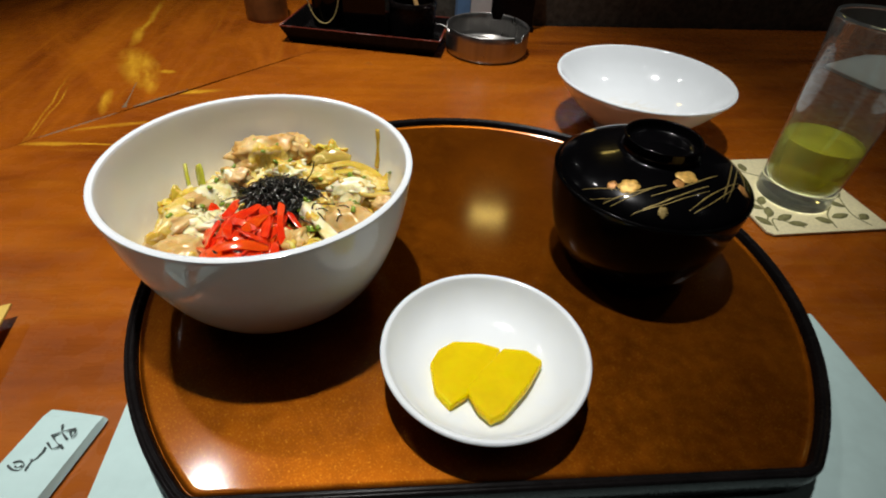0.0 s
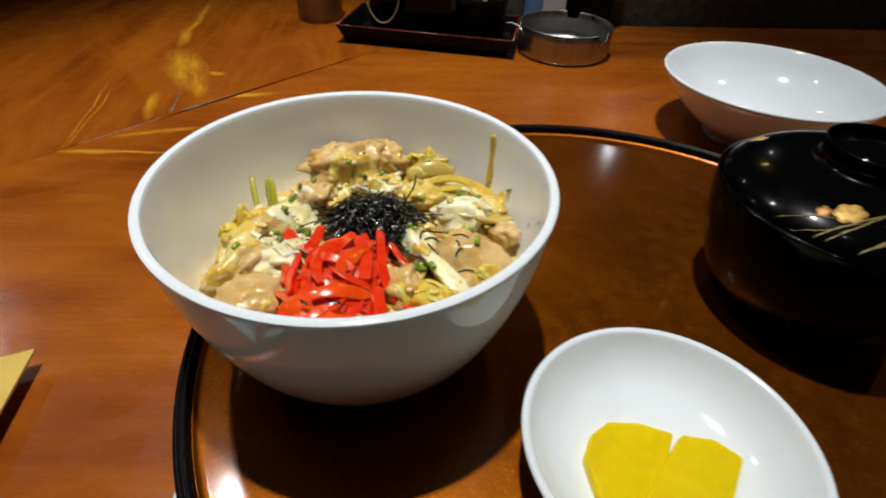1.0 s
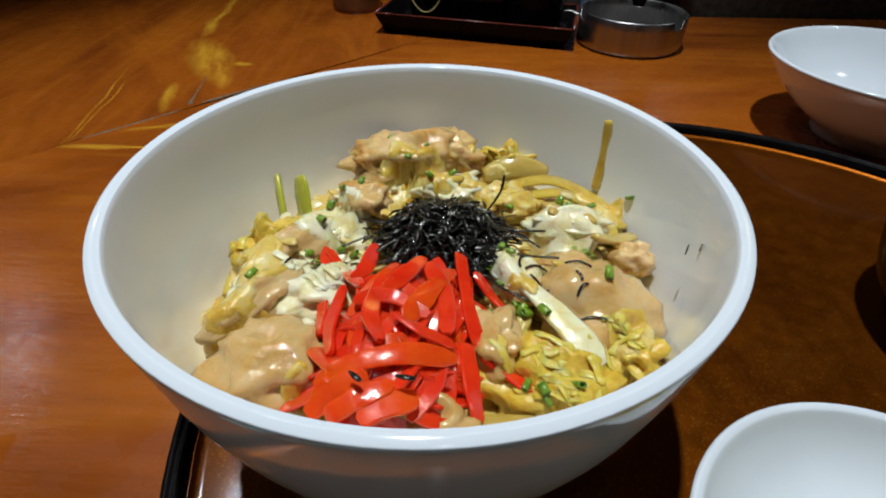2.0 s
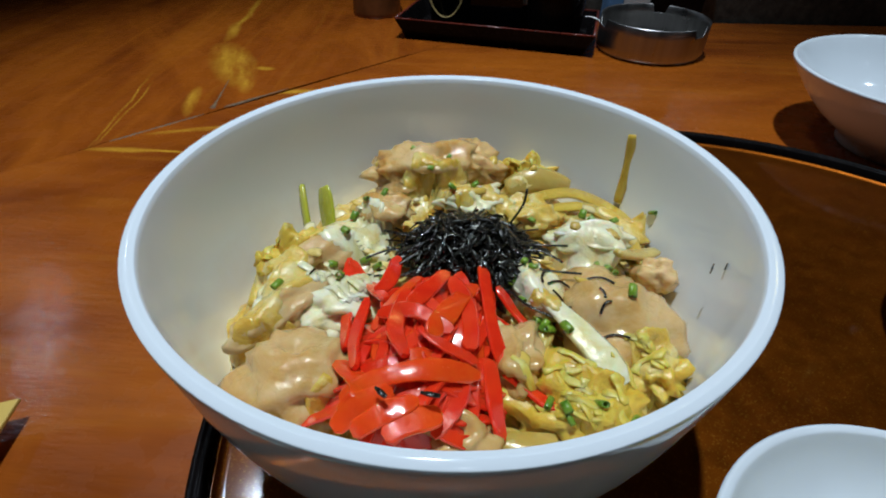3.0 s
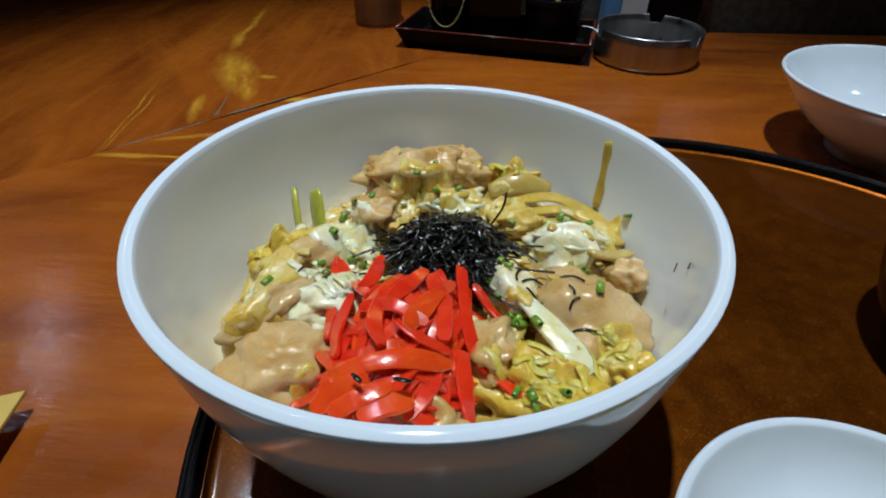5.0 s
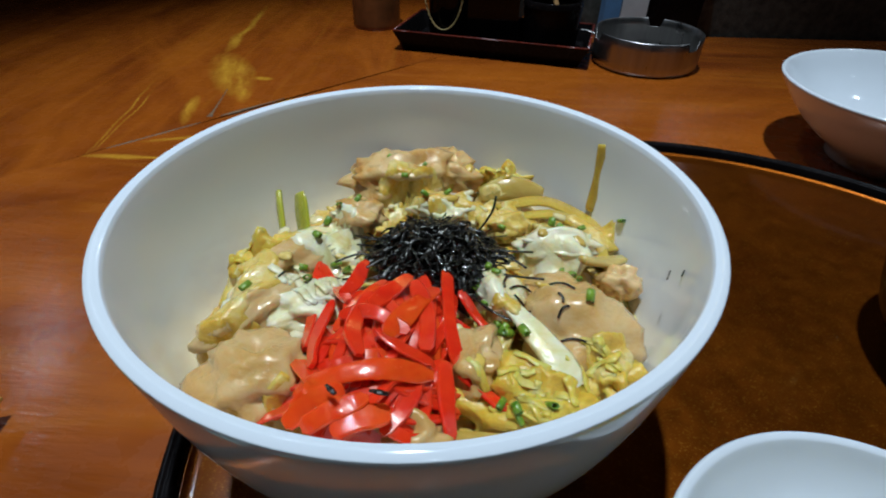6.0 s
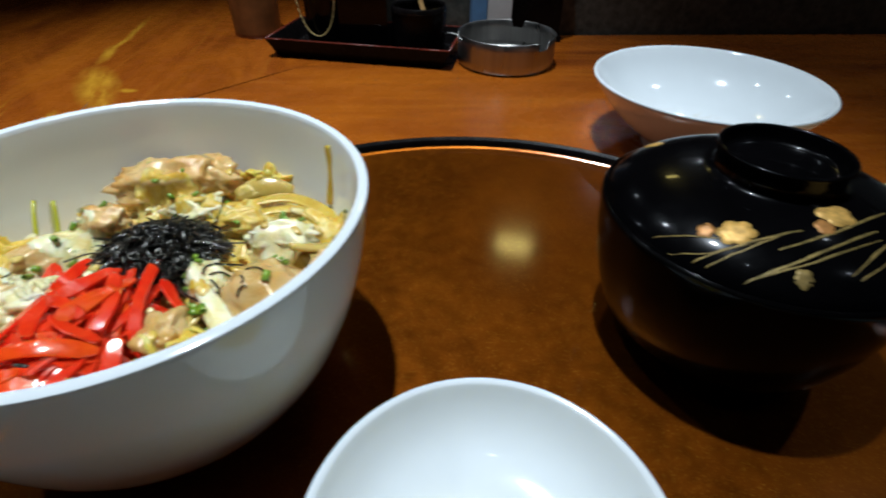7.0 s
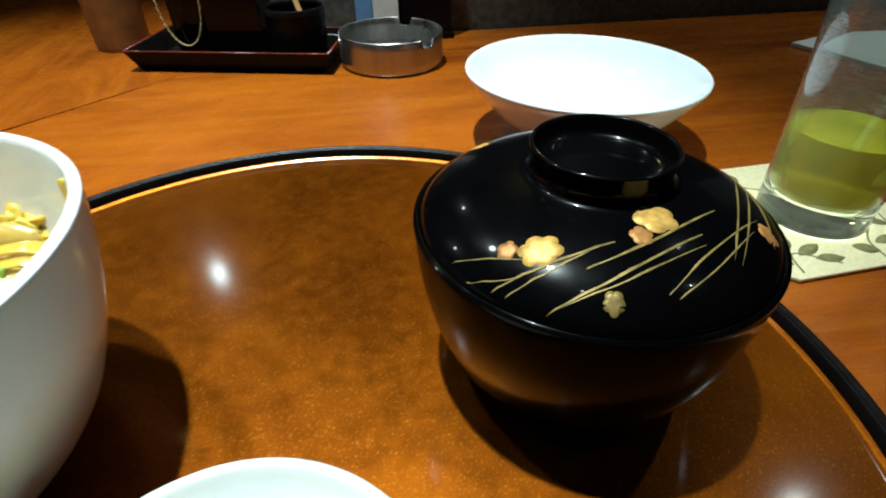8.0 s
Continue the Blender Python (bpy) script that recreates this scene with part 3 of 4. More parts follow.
piece(WHITE_CURD, -0.0680, 0.2470, (0.0110, 0.0075, 0.0042), 30, 18, EGG_WHITE, "soft patch of set egg white", "egg", 0.0040, rough=0.3)
piece(WHITE_CURD, -0.0880, 0.2500, (0.0050, 0.0110, 0.0045), -10, 19, EGG_WHITE, "soft patch of set egg white", "egg", 0.0040, rough=0.3)
piece(WHITE_CURD, -0.0060, 0.2880, (0.0130, 0.0055, 0.0040), 5, 20, EGG_WHITE, "soft patch of set egg white", "egg", 0.0040, rough=0.3)
piece(WHITE_CURD, -0.0440, 0.2990, (0.0110, 0.0065, 0.0040), 5, 21, EGG_WHITE, "soft patch of set egg white", "egg", 0.0045, rough=0.3)
piece(WHITE_CURD, -0.0240, 0.2960, (0.0100, 0.0060, 0.0040), 25, 22, EGG, "soft patch of half-set egg", "egg", 0.0045, rough=0.3)
piece(WHITE_CURD, -0.0200, 0.2620, (0.0060, 0.0080, 0.0040), 25, 23, EGG_WHITE, "soft patch of set egg white", "egg", 0.0045, rough=0.3)


def settle(x, y):
    """The height of what lies on top at this place."""
    dg = bpy.context.evaluated_depsgraph_get()
    hit, at, *_ = scene.ray_cast(dg, (x, y, 0.12), (0, 0, -1))
    return at.z if hit else bed_height(x, y)


def egg_shreds(cx, cy, rx, ry, count, seed):
    """A loose heap of fine cooked egg threads and crumbs."""
    r = random.Random(seed)
    bm = bmesh.new()
    for k in range(count):
        a, d = r.uniform(0, 2 * math.pi), math.sqrt(r.random())
        x, y = cx + rx * d * math.cos(a), cy + ry * d * math.sin(a)
        t, ln = r.gauss(-0.5, 0.6), r.uniform(0.004, 0.010)
        u = Vector((math.cos(t), math.sin(t))) * ln / 2
        w = Vector((-u.y, u.x)) * r.uniform(-0.4, 0.4)
        lift = r.uniform(0.0000, 0.0008)
        ctrl = []
        for q, e in ((-1, 0), (-0.3, 1), (0.35, -0.6), (1, 0)):
            px, py = x + q * u.x + e * w.x, y + q * u.y + e * w.y
            ctrl.append((px, py, min(settle(px, py), 0.0745) + lift * (1 - 0.6 * abs(q))))
        n = 7
        sweep(curve_points(ctrl, n), [r.uniform(0.0012, 0.0026) for _ in range(n)], r.uniform(0.0005, 0.0010), bm=bm)
    return bm


def egg_bits(count, seed):
    """Many small curds strewn over the topping."""
    r = random.Random(seed)
    bm = bmesh.new()
    for k in range(count):
        a, d = r.uniform(0, 2 * math.pi), 0.057 * math.sqrt(r.random())
        x, y = BC.x + d * math.cos(a), BC.y + d * math.sin(a)
        z = max(bed_height(x, y), settle(x, y) if k % 3 == 0 else 0)
        if z > 0.0720 or d > 0.055:
            continue
        made = bmesh.ops.create_icosphere(bm, subdivisions=2, radius=1)["verts"]
        size = Vector((r.uniform(0.0010, 0.0034), r.uniform(0.0008, 0.0020), r.uniform(0.0004, 0.0009)))
        spin = Euler((r.uniform(-0.5, 0.5), r.uniform(-0.5, 0.5), r.uniform(0, 6.3))).to_matrix()
        o = Vector((k * 1.7, k * 0.3, 2.0))
        for v in made:
            q = v.co * (1 + 0.5 * noise.noise(v.co * 1.9 + o))
            v.co = spin @ Vector((q.x * size.x, q.y * size.y, q.z * size.z)) + Vector((x, y, z - 0.0001))
    return bm


def over(x, y, up):
    return (x + FX, y, bed_height(x + FX, y) + up)


def slice_of(name, ctrl, width, thick, mat, label, category, n=12, up=Vector((0, 0, 1)), twist=0.0):
    """A curved slice of vegetable."""
    w = [width * (0.35 + 0.65 * math.sin(math.pi * (0.12 + 0.76 * k / (n - 1)))) for k in range(n)]
    ob = finish(sweep(curve_points(ctrl, n), w, thick, up=up, twist=twist), name, mat)
    return tagged(ob, label, category)


ON = "onion_slice"
slice_of(ON, [(0.006, 0.3125, 0.065), (0.0075, 0.3160, 0.076), (0.0062, 0.3180, 0.0868)], 0.0042, 0.0018, ONION, "curved onion slice standing against the bowl", "onion", up=Vector((0.3, 1, 0)))
slice_of(ON, [over(-0.034, 0.312, 0.006), over(-0.024, 0.315, 0.007), over(-0.013, 0.317, 0.006)], 0.0085, 0.0022, ONION_PALE, "flat translucent onion slice", "onion", up=Vector((0, -0.7, 0.7)))
slice_of(ON, [over(-0.027, 0.303, 0.005), over(-0.012, 0.311, 0.007), over(0.003, 0.309, 0.007), over(0.0115, 0.296, 0.005)], 0.0070, 0.0014, ONION, "curved brownish simmered onion slice", "onion", 18)
slice_of(ON, [over(-0.022, 0.299, 0.006), over(-0.008, 0.305, 0.007), over(0.004, 0.301, 0.006), over(0.009, 0.289, 0.004)], 0.0060, 0.0013, ONION, "curved brownish simmered onion slice", "onion", 18)
slice_of(ON, [over(-0.014, 0.293, 0.006), over(-0.003, 0.298, 0.007), over(0.006, 0.293, 0.006)], 0.0038, 0.0020, ONION_PALE, "curved pale onion slice", "onion", 14)
slice_of(ON, [over(0.001, 0.279, 0.007), over(0.008, 0.286, 0.006), over(0.0145, 0.292, 0.005)], 0.0050, 0.0022, ONION_PALE, "pale onion slice by the bowl wall", "onion", 14)
slice_of(ON, [over(-0.024, 0.2185, 0.003), over(-0.015, 0.2195, 0.006), over(-0.006, 0.2235, 0.003)], 0.0070, 0.0028, ONION_PALE, "pale onion slice at the bowl wall", "onion", 14)
slice_of(ON, [over(-0.098, 0.276, 0.002), over(-0.097, 0.261, 0.006), over(-0.093, 0.245, 0.003)], 0.0050, 0.0022, ONION, "brownish simmered onion slice", "onion", 14)
slice_of("leek_slice", [(-0.0805, 0.276, 0.060), (-0.0840, 0.2830, 0.068), (-0.0860, 0.2870, 0.0725)], 0.0085, 0.0014, LEEK, "pale green leek piece standing in the egg", "leek", up=Vector((0.2, 1, 0.2)))
slice_of("leek_slice", [(-0.0860, 0.273, 0.060), (-0.0910, 0.2820, 0.068), (-0.0935, 0.2870, 0.0720)], 0.0038, 0.0018, LEEK, "thin green leek strip standing in the egg", "leek", up=Vector((0.2, 1, 0.2)))

def drape(x, y, radius, seed):
    """A film of soft egg that lies over whatever is below it."""
    x += FX
    r = random.Random(seed)
    rings, seg = 9, 40
    off = r.uniform(0, 50)
    hs, pts = {}, {}
    for i in range(rings + 1):
        for k in range(seg):
            a = 2 * math.pi * k / seg
            edge = radius * (0.80 + 0.42 * noise.noise(Vector((math.cos(a) * 1.3, math.sin(a) * 1.3, off))) + 0.20 * noise.noise(Vector((math.cos(a) * 4, math.sin(a) * 4, off))))
            d = edge * (0.04 + 0.96 * i / rings)
            pts[i, k] = (x + d * math.cos(a), y + d * math.sin(a))
            hs[i, k] = settle(*pts[i, k])
    for _ in range(2):
        hs = {(i, k): (hs[i, k] * 2 + hs[max(i - 1, 0), k] + hs[min(i + 1, rings), k] + hs[i, (k + 1) % seg] + hs[i, (k - 1) % seg]) / 6 for i, k in hs}
    def top(i, k):
        p = Vector((*pts[i, k], 0))
        return hs[i, k] + 0.0009 + 0.0006 * noise.noise(p * 260) + 0.0003 * noise.noise(p * 700) - (0.0022 if i == rings else 0.0003 if i == rings - 1 else 0)
    loops = [[(*pts[i, k], top(i, k)) for k in range(seg)] for i in range(rings + 1)]
    loops.append([(q[0], q[1], q[2] - 0.002) for q in loops[-1]])
    return loft(loops)


def lay(patches):
    made = []
    for k, (x, y, radius, mat) in enumerate(patches):
        made.append((drape(x, y, radius, k), mat))
    for bm, mat in made:
        tagged(finish(bm, "egg_film", mat), "thin glossy film of half-set egg over the chicken", "egg")
    bpy.context.view_layer.update()


bpy.context.view_layer.update()
lay([(-0.086, 0.250, 0.013, EGG), (-0.066, 0.256, 0.013, EGG_WHITE), (-0.018, 0.254, 0.006, EGG), (-0.031, 0.306, 0.014, EGG), (-0.007, 0.289, 0.013, EGG_WHITE), (-0.050, 0.302, 0.012, EGG), (-0.073, 0.274, 0.013, EGG_WHITE),
     (-0.006, 0.232, 0.011, EGG_YELLOW), (0.004, 0.301, 0.010, EGG), (-0.084, 0.233, 0.010, EGG), (-0.056, 0.214, 0.010, EGG), (-0.020, 0.262, 0.010, EGG_WHITE), (-0.088, 0.268, 0.009, EGG_YELLOW), (0.009, 0.247, 0.008, EGG), (-0.060, 0.300, 0.009, EGG)])
for cx, cy, rx, ry, count, seed, mat in ((-0.0070, 0.2330, 0.0115, 0.0090, 18, 31, EGG_THREAD), (0.0100, 0.2440, 0.0050, 0.0065, 7, 32, EGG_THREAD), (-0.0260, 0.3260, 0.0080, 0.0040, 14, 33, EGG_THREAD),
                                         (-0.0920, 0.2620, 0.0055, 0.0085, 8, 34, EGG_THREAD), (-0.0660, 0.2530, 0.0100, 0.0070, 22, 35, EGG_WHITE)):
    tagged(finish(egg_shreds(cx, cy, rx, ry, count, seed), "shredded_egg", mat), "loose heap of fine yellow shreds of cooked egg", "egg", kind="stuff")
bpy.context.view_layer.update()
tagged(finish(egg_bits(170, 3), "egg_bits", CRUMBS), "small yellow and white bits of soft egg and broth-soaked onion", "egg", kind="stuff")
rs = random.Random(9)
for k in range(16):
    a, d = rs.uniform(0, 2 * math.pi), rs.uniform(0.030, 0.058)
    x, y, t = BC.x - FX + d * math.cos(a), BC.y + d * math.sin(a), rs.uniform(0, math.pi)
    u = Vector((math.cos(t), math.sin(t))) * rs.uniform(0.004, 0.008)
    b = Vector((-u.y, u.x)) * rs.uniform(-0.5, 0.5)
    slice_of(ON, [over(x - u.x, y - u.y, 0.002), over(x + b.x, y + b.y, 0.0042), over(x + u.x, y + u.y, 0.002)], rs.uniform(0.0022, 0.0040), 0.0014, ONION_PALE if k % 2 else ONION, "thin curved slice of simmered onion in the egg", "onion", 10)

# chopped scallion
CHOPS = [(-0.098, 0.2884), (-0.073, 0.2786), (-0.0696, 0.281), (-0.066, 0.2868), (-0.0651, 0.2652), (-0.0722, 0.2592), (-0.0669, 0.252), (-0.0803, 0.2439),
         (-0.0631, 0.3119), (-0.0512, 0.3128), (-0.0548, 0.3013), (-0.0468, 0.2967), (-0.0402, 0.3012), (-0.0356, 0.3115), (-0.0207, 0.2914), (-0.0057, 0.2967),
         (-0.0029, 0.2926), (0.0031, 0.2925), (0.0155, 0.3025), (-0.0011, 0.2765), (0.0018, 0.2748), (0.0039, 0.2743), (0.0008, 0.2788), (-0.0228, 0.262),
         (-0.0184, 0.2635), (-0.0209, 0.2658), (-0.02, 0.2558), (-0.0138, 0.2489), (-0.0111, 0.2472), (-0.0089, 0.2465), (-0.0125, 0.248), (-0.0154, 0.2509),
         (0.0056, 0.2581), (-0.0112, 0.2278), (-0.0079, 0.2259), (-0.007, 0.2246), (-0.0009, 0.2287), (0.0068, 0.2288), (-0.0575, 0.2584), (-0.0606, 0.2623),
         (-0.0722, 0.2697), (-0.1013, 0.2655)]
rng = random.Random(4)


def chop():
    prof = [(0.0011, 0.0), (0.0016, 0.0), (0.0017, 0.0016), (0.0016, 0.0036), (0.0011, 0.0036)]
    loops = [[(r * math.cos(2 * math.pi * i / 12) * 1.15, r * math.sin(2 * math.pi * i / 12) * 0.8, z - 0.0018) for i in range(12)] for r, z in prof]
    return loft(loops, cyclic=True)


bpy.context.view_layer.update()
heights = [settle(x, y) for x, y in CHOPS]
first = tagged(finish(chop(), "scallion_ring", SCALLION), "small chopped green scallion ring on the egg", "scallion", "scallions on the egg")
for k, ((x, y), h) in enumerate(zip(CHOPS, heights)):
    m = pose(x, y, min(h, 0.078) + 0.0010, 90 + rng.uniform(-50, 35), rng.uniform(-25, 25), rng.uniform(0, 180))
    s = rng.uniform(0.40, 0.62)
    if k == 0:
        first.matrix_basis = m
    else:
        copy_thing(first, m).scale = (s, s, rng.uniform(0.45, 0.9))

# shredded nori
NC = Vector((-0.0368, 0.2712))
nori = thing("shredded_nori", (NC.x, NC.y, 0.0652), "loose heap of shredded black nori on the egg", "nori")
part("tangle", lump((0.0165, 0.0140, 0.0082), 41, 0.3, 2.0, 5, 0.30, 0.1), NORI, nori, "dense tangle inside the heap")
for k in range(280):
    a, r = rng.uniform(0, 2 * math.pi), 0.0165 * math.sqrt(rng.random())
    stray = k > 262
    if stray:
        r = rng.uniform(0.014, 0.024)
    x, y = r * math.cos(a) * 1.1, r * math.sin(a) * 0.95
    h = (0.0105 * (1 - (r / 0.019) ** 2) * rng.uniform(0.75, 1.12) + 0.001) if not stray else 0.0018
    d, ln = rng.uniform(0, 2 * math.pi), rng.uniform(0.004, 0.011)
    lift, bow = rng.uniform(-0.0018, 0.0028), rng.uniform(-0.003, 0.003)
    u, w = Vector((math.cos(d), math.sin(d), 0)), Vector((-math.sin(d), math.cos(d), 0))
    c = Vector((x, y, h))
    curl = rng.uniform(-0.0018, 0.0018)
    ctrl = [c - u * ln / 2 + w * bow - Vector((0, 0, 0.0022)), c - u * ln * 0.18 + w * curl, c + u * ln * 0.2 - w * curl, c + u * ln / 2 + w * bow + Vector((0, 0, min(lift, 0.001) - 0.0012 if not stray else -0.0004))]
    part("strand", sweep(curve_points(ctrl, 9), [rng.uniform(0.0004, 0.0017) for _ in range(9)], 0.0004, twist=rng.uniform(-2.5, 2.5)), NORI, nori)
for ctrl in ([(0.010, 0.015, 0.004), (0.013, 0.018, 0.009), (0.0135, 0.021, 0.013)], [(-0.012, -0.006, 0.003), (-0.020, -0.005, 0.004), (-0.0265, -0.010, 0.0035)],
             [(0.014, -0.002, 0.003), (0.022, -0.004, 0.004), (0.031, -0.005, 0.0055)], [(0.012, -0.012, 0.003), (0.018, -0.018, 0.004), (0.025, -0.021, 0.004)],
             [(0.011, 0.006, 0.005), (0.019, 0.004, 0.006), (0.027, 0.006, 0.0055)], [(0.012, 0.001, 0.005), (0.020, 0.002, 0.0055), (0.026, -0.001, 0.005)], [(-0.010, 0.004, 0.004), (-0.018, 0.001, 0.005), (-0.025, 0.002, 0.0045)]):
    part("strand", sweep(curve_points(ctrl, 9), 0.0008, 0.0005), NORI, nori)

for ln, turn, x, y in ((0.0060, 20, -0.0113, 0.2614), (0.0075, -8, -0.0016, 0.2638), (0.0030, -60, -0.0014, 0.2565), (0.0034, 50, -0.0002, 0.2535), (0.0058, -4, 0.0028, 0.2482), (0.0036, 95, -0.0745, 0.2520), (0.0075, 12, -0.0650, 0.2568),
                       (0.0070, -50, -0.0105, 0.2560), (0.0050, 80, -0.0150, 0.2620), (0.0060, 5, -0.0590, 0.2580)):
    u = Vector((math.cos(radians(turn)), math.sin(radians(turn)))) * ln / 2
    w = Vector((-u.y, u.x)) * 0.35
    pts = [(x + q * u.x + e * w.x, y + q * u.y + e * w.y) for q, e in ((-1, 0), (-0.4, 0.8), (0.3, 0.9), (1, 0))]
    part("strand", sweep(curve_points([(px - NC.x, py - NC.y, settle(px, py) + 0.0004 - 0.0652) for px, py in pts], 8), 0.0007, 0.0004), NORI, nori)
for k in range(26):
    a = rng.uniform(0, 2 * math.pi)
    u = Vector((math.cos(a), math.sin(a) * 0.9, 0))
    w = Vector((-u.y, u.x, 0)) * rng.uniform(-0.006, 0.006)
    h = rng.uniform(0.002, 0.006)
    out = rng.uniform(0.019, 0.0245)
    part("strand", sweep(curve_points([u * 0.008 + Vector((0, 0, h + 0.002)), u * 0.015 + w * 0.3 + Vector((0, 0, h + 0.001)), u * out + w + Vector((0, 0, h * 0.8))], 9), rng.uniform(0.0005, 0.0009), 0.0004), NORI, nori)
for a, b in (((0.0600, -0.0060, 0.0125), (0.0605, -0.0045, 0.0145)), ((0.0635, -0.0042, 0.0128), (0.0640, -0.0030, 0.0140))):
    part("strand", sweep([a, [(p + q) / 2 for p, q in zip(a, b)], b], 0.0007, 0.0003, up=Vector((1, 0, 0))), NORI, nori)

# two flecks that lie on the ginger
for a, b in (((-0.0443, 0.2151, 0.0785), (-0.0417, 0.2135, 0.0785)), ((-0.0358, 0.2159, 0.0785), (-0.032, 0.216, 0.0785))):
    part("strand", sweep([[p - q for p, q in zip(v, (NC.x, NC.y, 0.0652))] for v in (a, [(p + q) / 2 for p, q in zip(a, b)], b)], [0.0006, 0.0013, 0.0009], 0.0004), NORI, nori)

# red pickled ginger
ginger = thing("pickled_ginger", (-0.039, 0.238, 0.0617), "heap of bright red shredded pickled ginger", "ginger")
GO = Vector((-0.039, 0.238, 0.0617))
SHREDS = [
    [(-0.0687, 0.2626, 0.0662), (-0.0635, 0.2474, 0.0654), (-0.0572, 0.2296, 0.069)],
    [(-0.0679, 0.2618, 0.0662), (-0.0609, 0.2548, 0.066), (-0.0512, 0.2431, 0.0733)],
    [(-0.054, 0.2616, 0.0705), (-0.0534, 0.2512, 0.0714), (-0.0557, 0.2477, 0.07)],
    [(-0.0315, 0.263, 0.0725), (-0.0279, 0.249, 0.0721), (-0.0242, 0.2384, 0.0699), (-0.021, 0.2341, 0.0666)],
    [(-0.0249, 0.2325, 0.0705), (-0.0226, 0.2251, 0.0683), (-0.0199, 0.2175, 0.0657)],
    [(-0.0265, 0.2562, 0.0707), (-0.021, 0.2517, 0.067), (-0.0143, 0.2467, 0.0653)],
    [(-0.0217, 0.2333, 0.0674), (-0.0153, 0.231, 0.0649), (-0.0095, 0.2273, 0.0649)],
    [(-0.039, 0.2538, 0.0748), (-0.0419, 0.2454, 0.0762), (-0.0447, 0.2396, 0.0763)],
    [(-0.0575, 0.2465, 0.0686), (-0.0555, 0.2322, 0.0705), (-0.0514, 0.2223, 0.0732)],
    [(-0.0466, 0.2453, 0.0752), (-0.046, 0.2328, 0.0762), (-0.0414, 0.2249, 0.0768)],
    [(-0.0404, 0.2323, 0.0772), (-0.0338, 0.2298, 0.076), (-0.0274, 0.2302, 0.0725)],
    [(-0.0374, 0.2522, 0.075), (-0.0313, 0.2417, 0.0746), (-0.0292, 0.2321, 0.0737)],
    [(-0.0516, 0.238, 0.0734), (-0.0427, 0.2376, 0.0769), (-0.0336, 0.2342, 0.0759)]]
ORANGE = [
    [(-0.0517, 0.2145, 0.0725), (-0.0452, 0.2191, 0.0756), (-0.0364, 0.223, 0.0763), (-0.0262, 0.2275, 0.0715)],
    [(-0.051, 0.2087, 0.0721), (-0.0468, 0.2133, 0.0743), (-0.0412, 0.2166, 0.0759)],
    [(-0.0468, 0.208, 0.0734), (-0.0421, 0.2122, 0.075), (-0.0363, 0.2163, 0.0754)],
    [(-0.0406, 0.2079, 0.0742), (-0.0362, 0.2121, 0.0747), (-0.0315, 0.2151, 0.0738)],
    [(-0.0319, 0.2524, 0.0736), (-0.0351, 0.2412, 0.0761), (-0.0379, 0.2313, 0.077)],
    [(-0.0565, 0.2257, 0.0696), (-0.0473, 0.2162, 0.0746), (-0.0502, 0.2105, 0.0727)]]


def shred(ctrl, width, mat):
    pts = curve_points([Vector(c) - GO for c in ctrl], 11)
    pts = [p + Vector((rng.uniform(-1, 1), rng.uniform(-1, 1), rng.uniform(-0.6, 0.6))) * 0.00010 for p in pts]
    part("shred", ribbon(pts, width, rng.uniform(0.0007, 0.0012), rng.uniform(-0.9, 0.9), rng.uniform(-0.5, 0.5)), mat, ginger)


for c in SHREDS:
    shred(c, rng.uniform(0.0030, 0.0042), GINGER)
for c in ORANGE:
    shred(c, rng.uniform(0.0042, 0.0054), GINGER_ORANGE)
core = lump((0.0155, 0.0200, 0.0080), 43, 0.25, 2.0, 4, 0.2, 0.1)
for v in core.verts:
    v.co += Vector((-0.0010, -0.0050, 0.0025))
part("tangle", core, GINGER, ginger, "dense tangle inside the heap")


def ginger_dome(x, y):
    """Height of the heap over the plan."""
    u, v = min(1.2, max(-0.2, (y - 0.2125) / 0.0385)), (x + 0.0402) / 0.0175
    return 0.0662 + 0.0088 * max(-0.4, 1 - v * v) * (0.50 + 0.50 * math.sin(math.pi * min(1, 0.18 + 0.62 * u)))


for k in range(80):
    u, v = rng.random(), rng.uniform(-1, 1)
    y = 0.2125 + 0.038 * u
    x = -0.0402 + v * (0.0128 + 0.002 * (1 - u))
    # upright strands above, sloping ones along the lower edge
    d = rng.gauss(1.75, 0.55) if u > 0.35 else rng.gauss(0.55, 0.45)
    ln, bend = rng.uniform(0.014, 0.024), rng.uniform(-0.0034, 0.0034)
    e, w = Vector((math.cos(d), math.sin(d))), Vector((-math.sin(d), math.cos(d)))
    lift = rng.uniform(-0.0016, 0.0006)
    ctrl = []
    for q in (-1, -0.5, 0, 0.5, 1):
        p = Vector((x, y)) + e * (q * ln / 2) + w * (bend * (1 - q * q) + rng.uniform(-0.0006, 0.0006))
        ctrl.append((p.x, p.y, ginger_dome(p.x, p.y) + lift - 0.0012 * q * q))
    shred(ctrl, rng.uniform(0.0022, 0.0036), GINGER if k % 6 else GINGER_ORANGE)

# ---- pickle dish ----
DC = Vector((0.0755, 0.2117))
crockery("pickle_dish", (DC.x, DC.y, TOP),
         [(0.0185, 0.0), (0.0198, 0.0004), (0.0205, 0.0030), (0.0245, 0.0044), (0.0335, 0.0078), (0.0410, 0.0130), (0.0457, 0.0188), (0.0479, 0.0228), (0.0481, 0.0238)],
         [(0.0473, 0.0246), (0.0458, 0.0241), (0.0450, 0.0230), (0.0425, 0.0182), (0.0378, 0.0125), (0.0310, 0.0083), (0.0200, 0.0058), (0.001, 0.0050)],
         PORCELAIN, "small white porcelain dish holding yellow pickled radish", "dish")


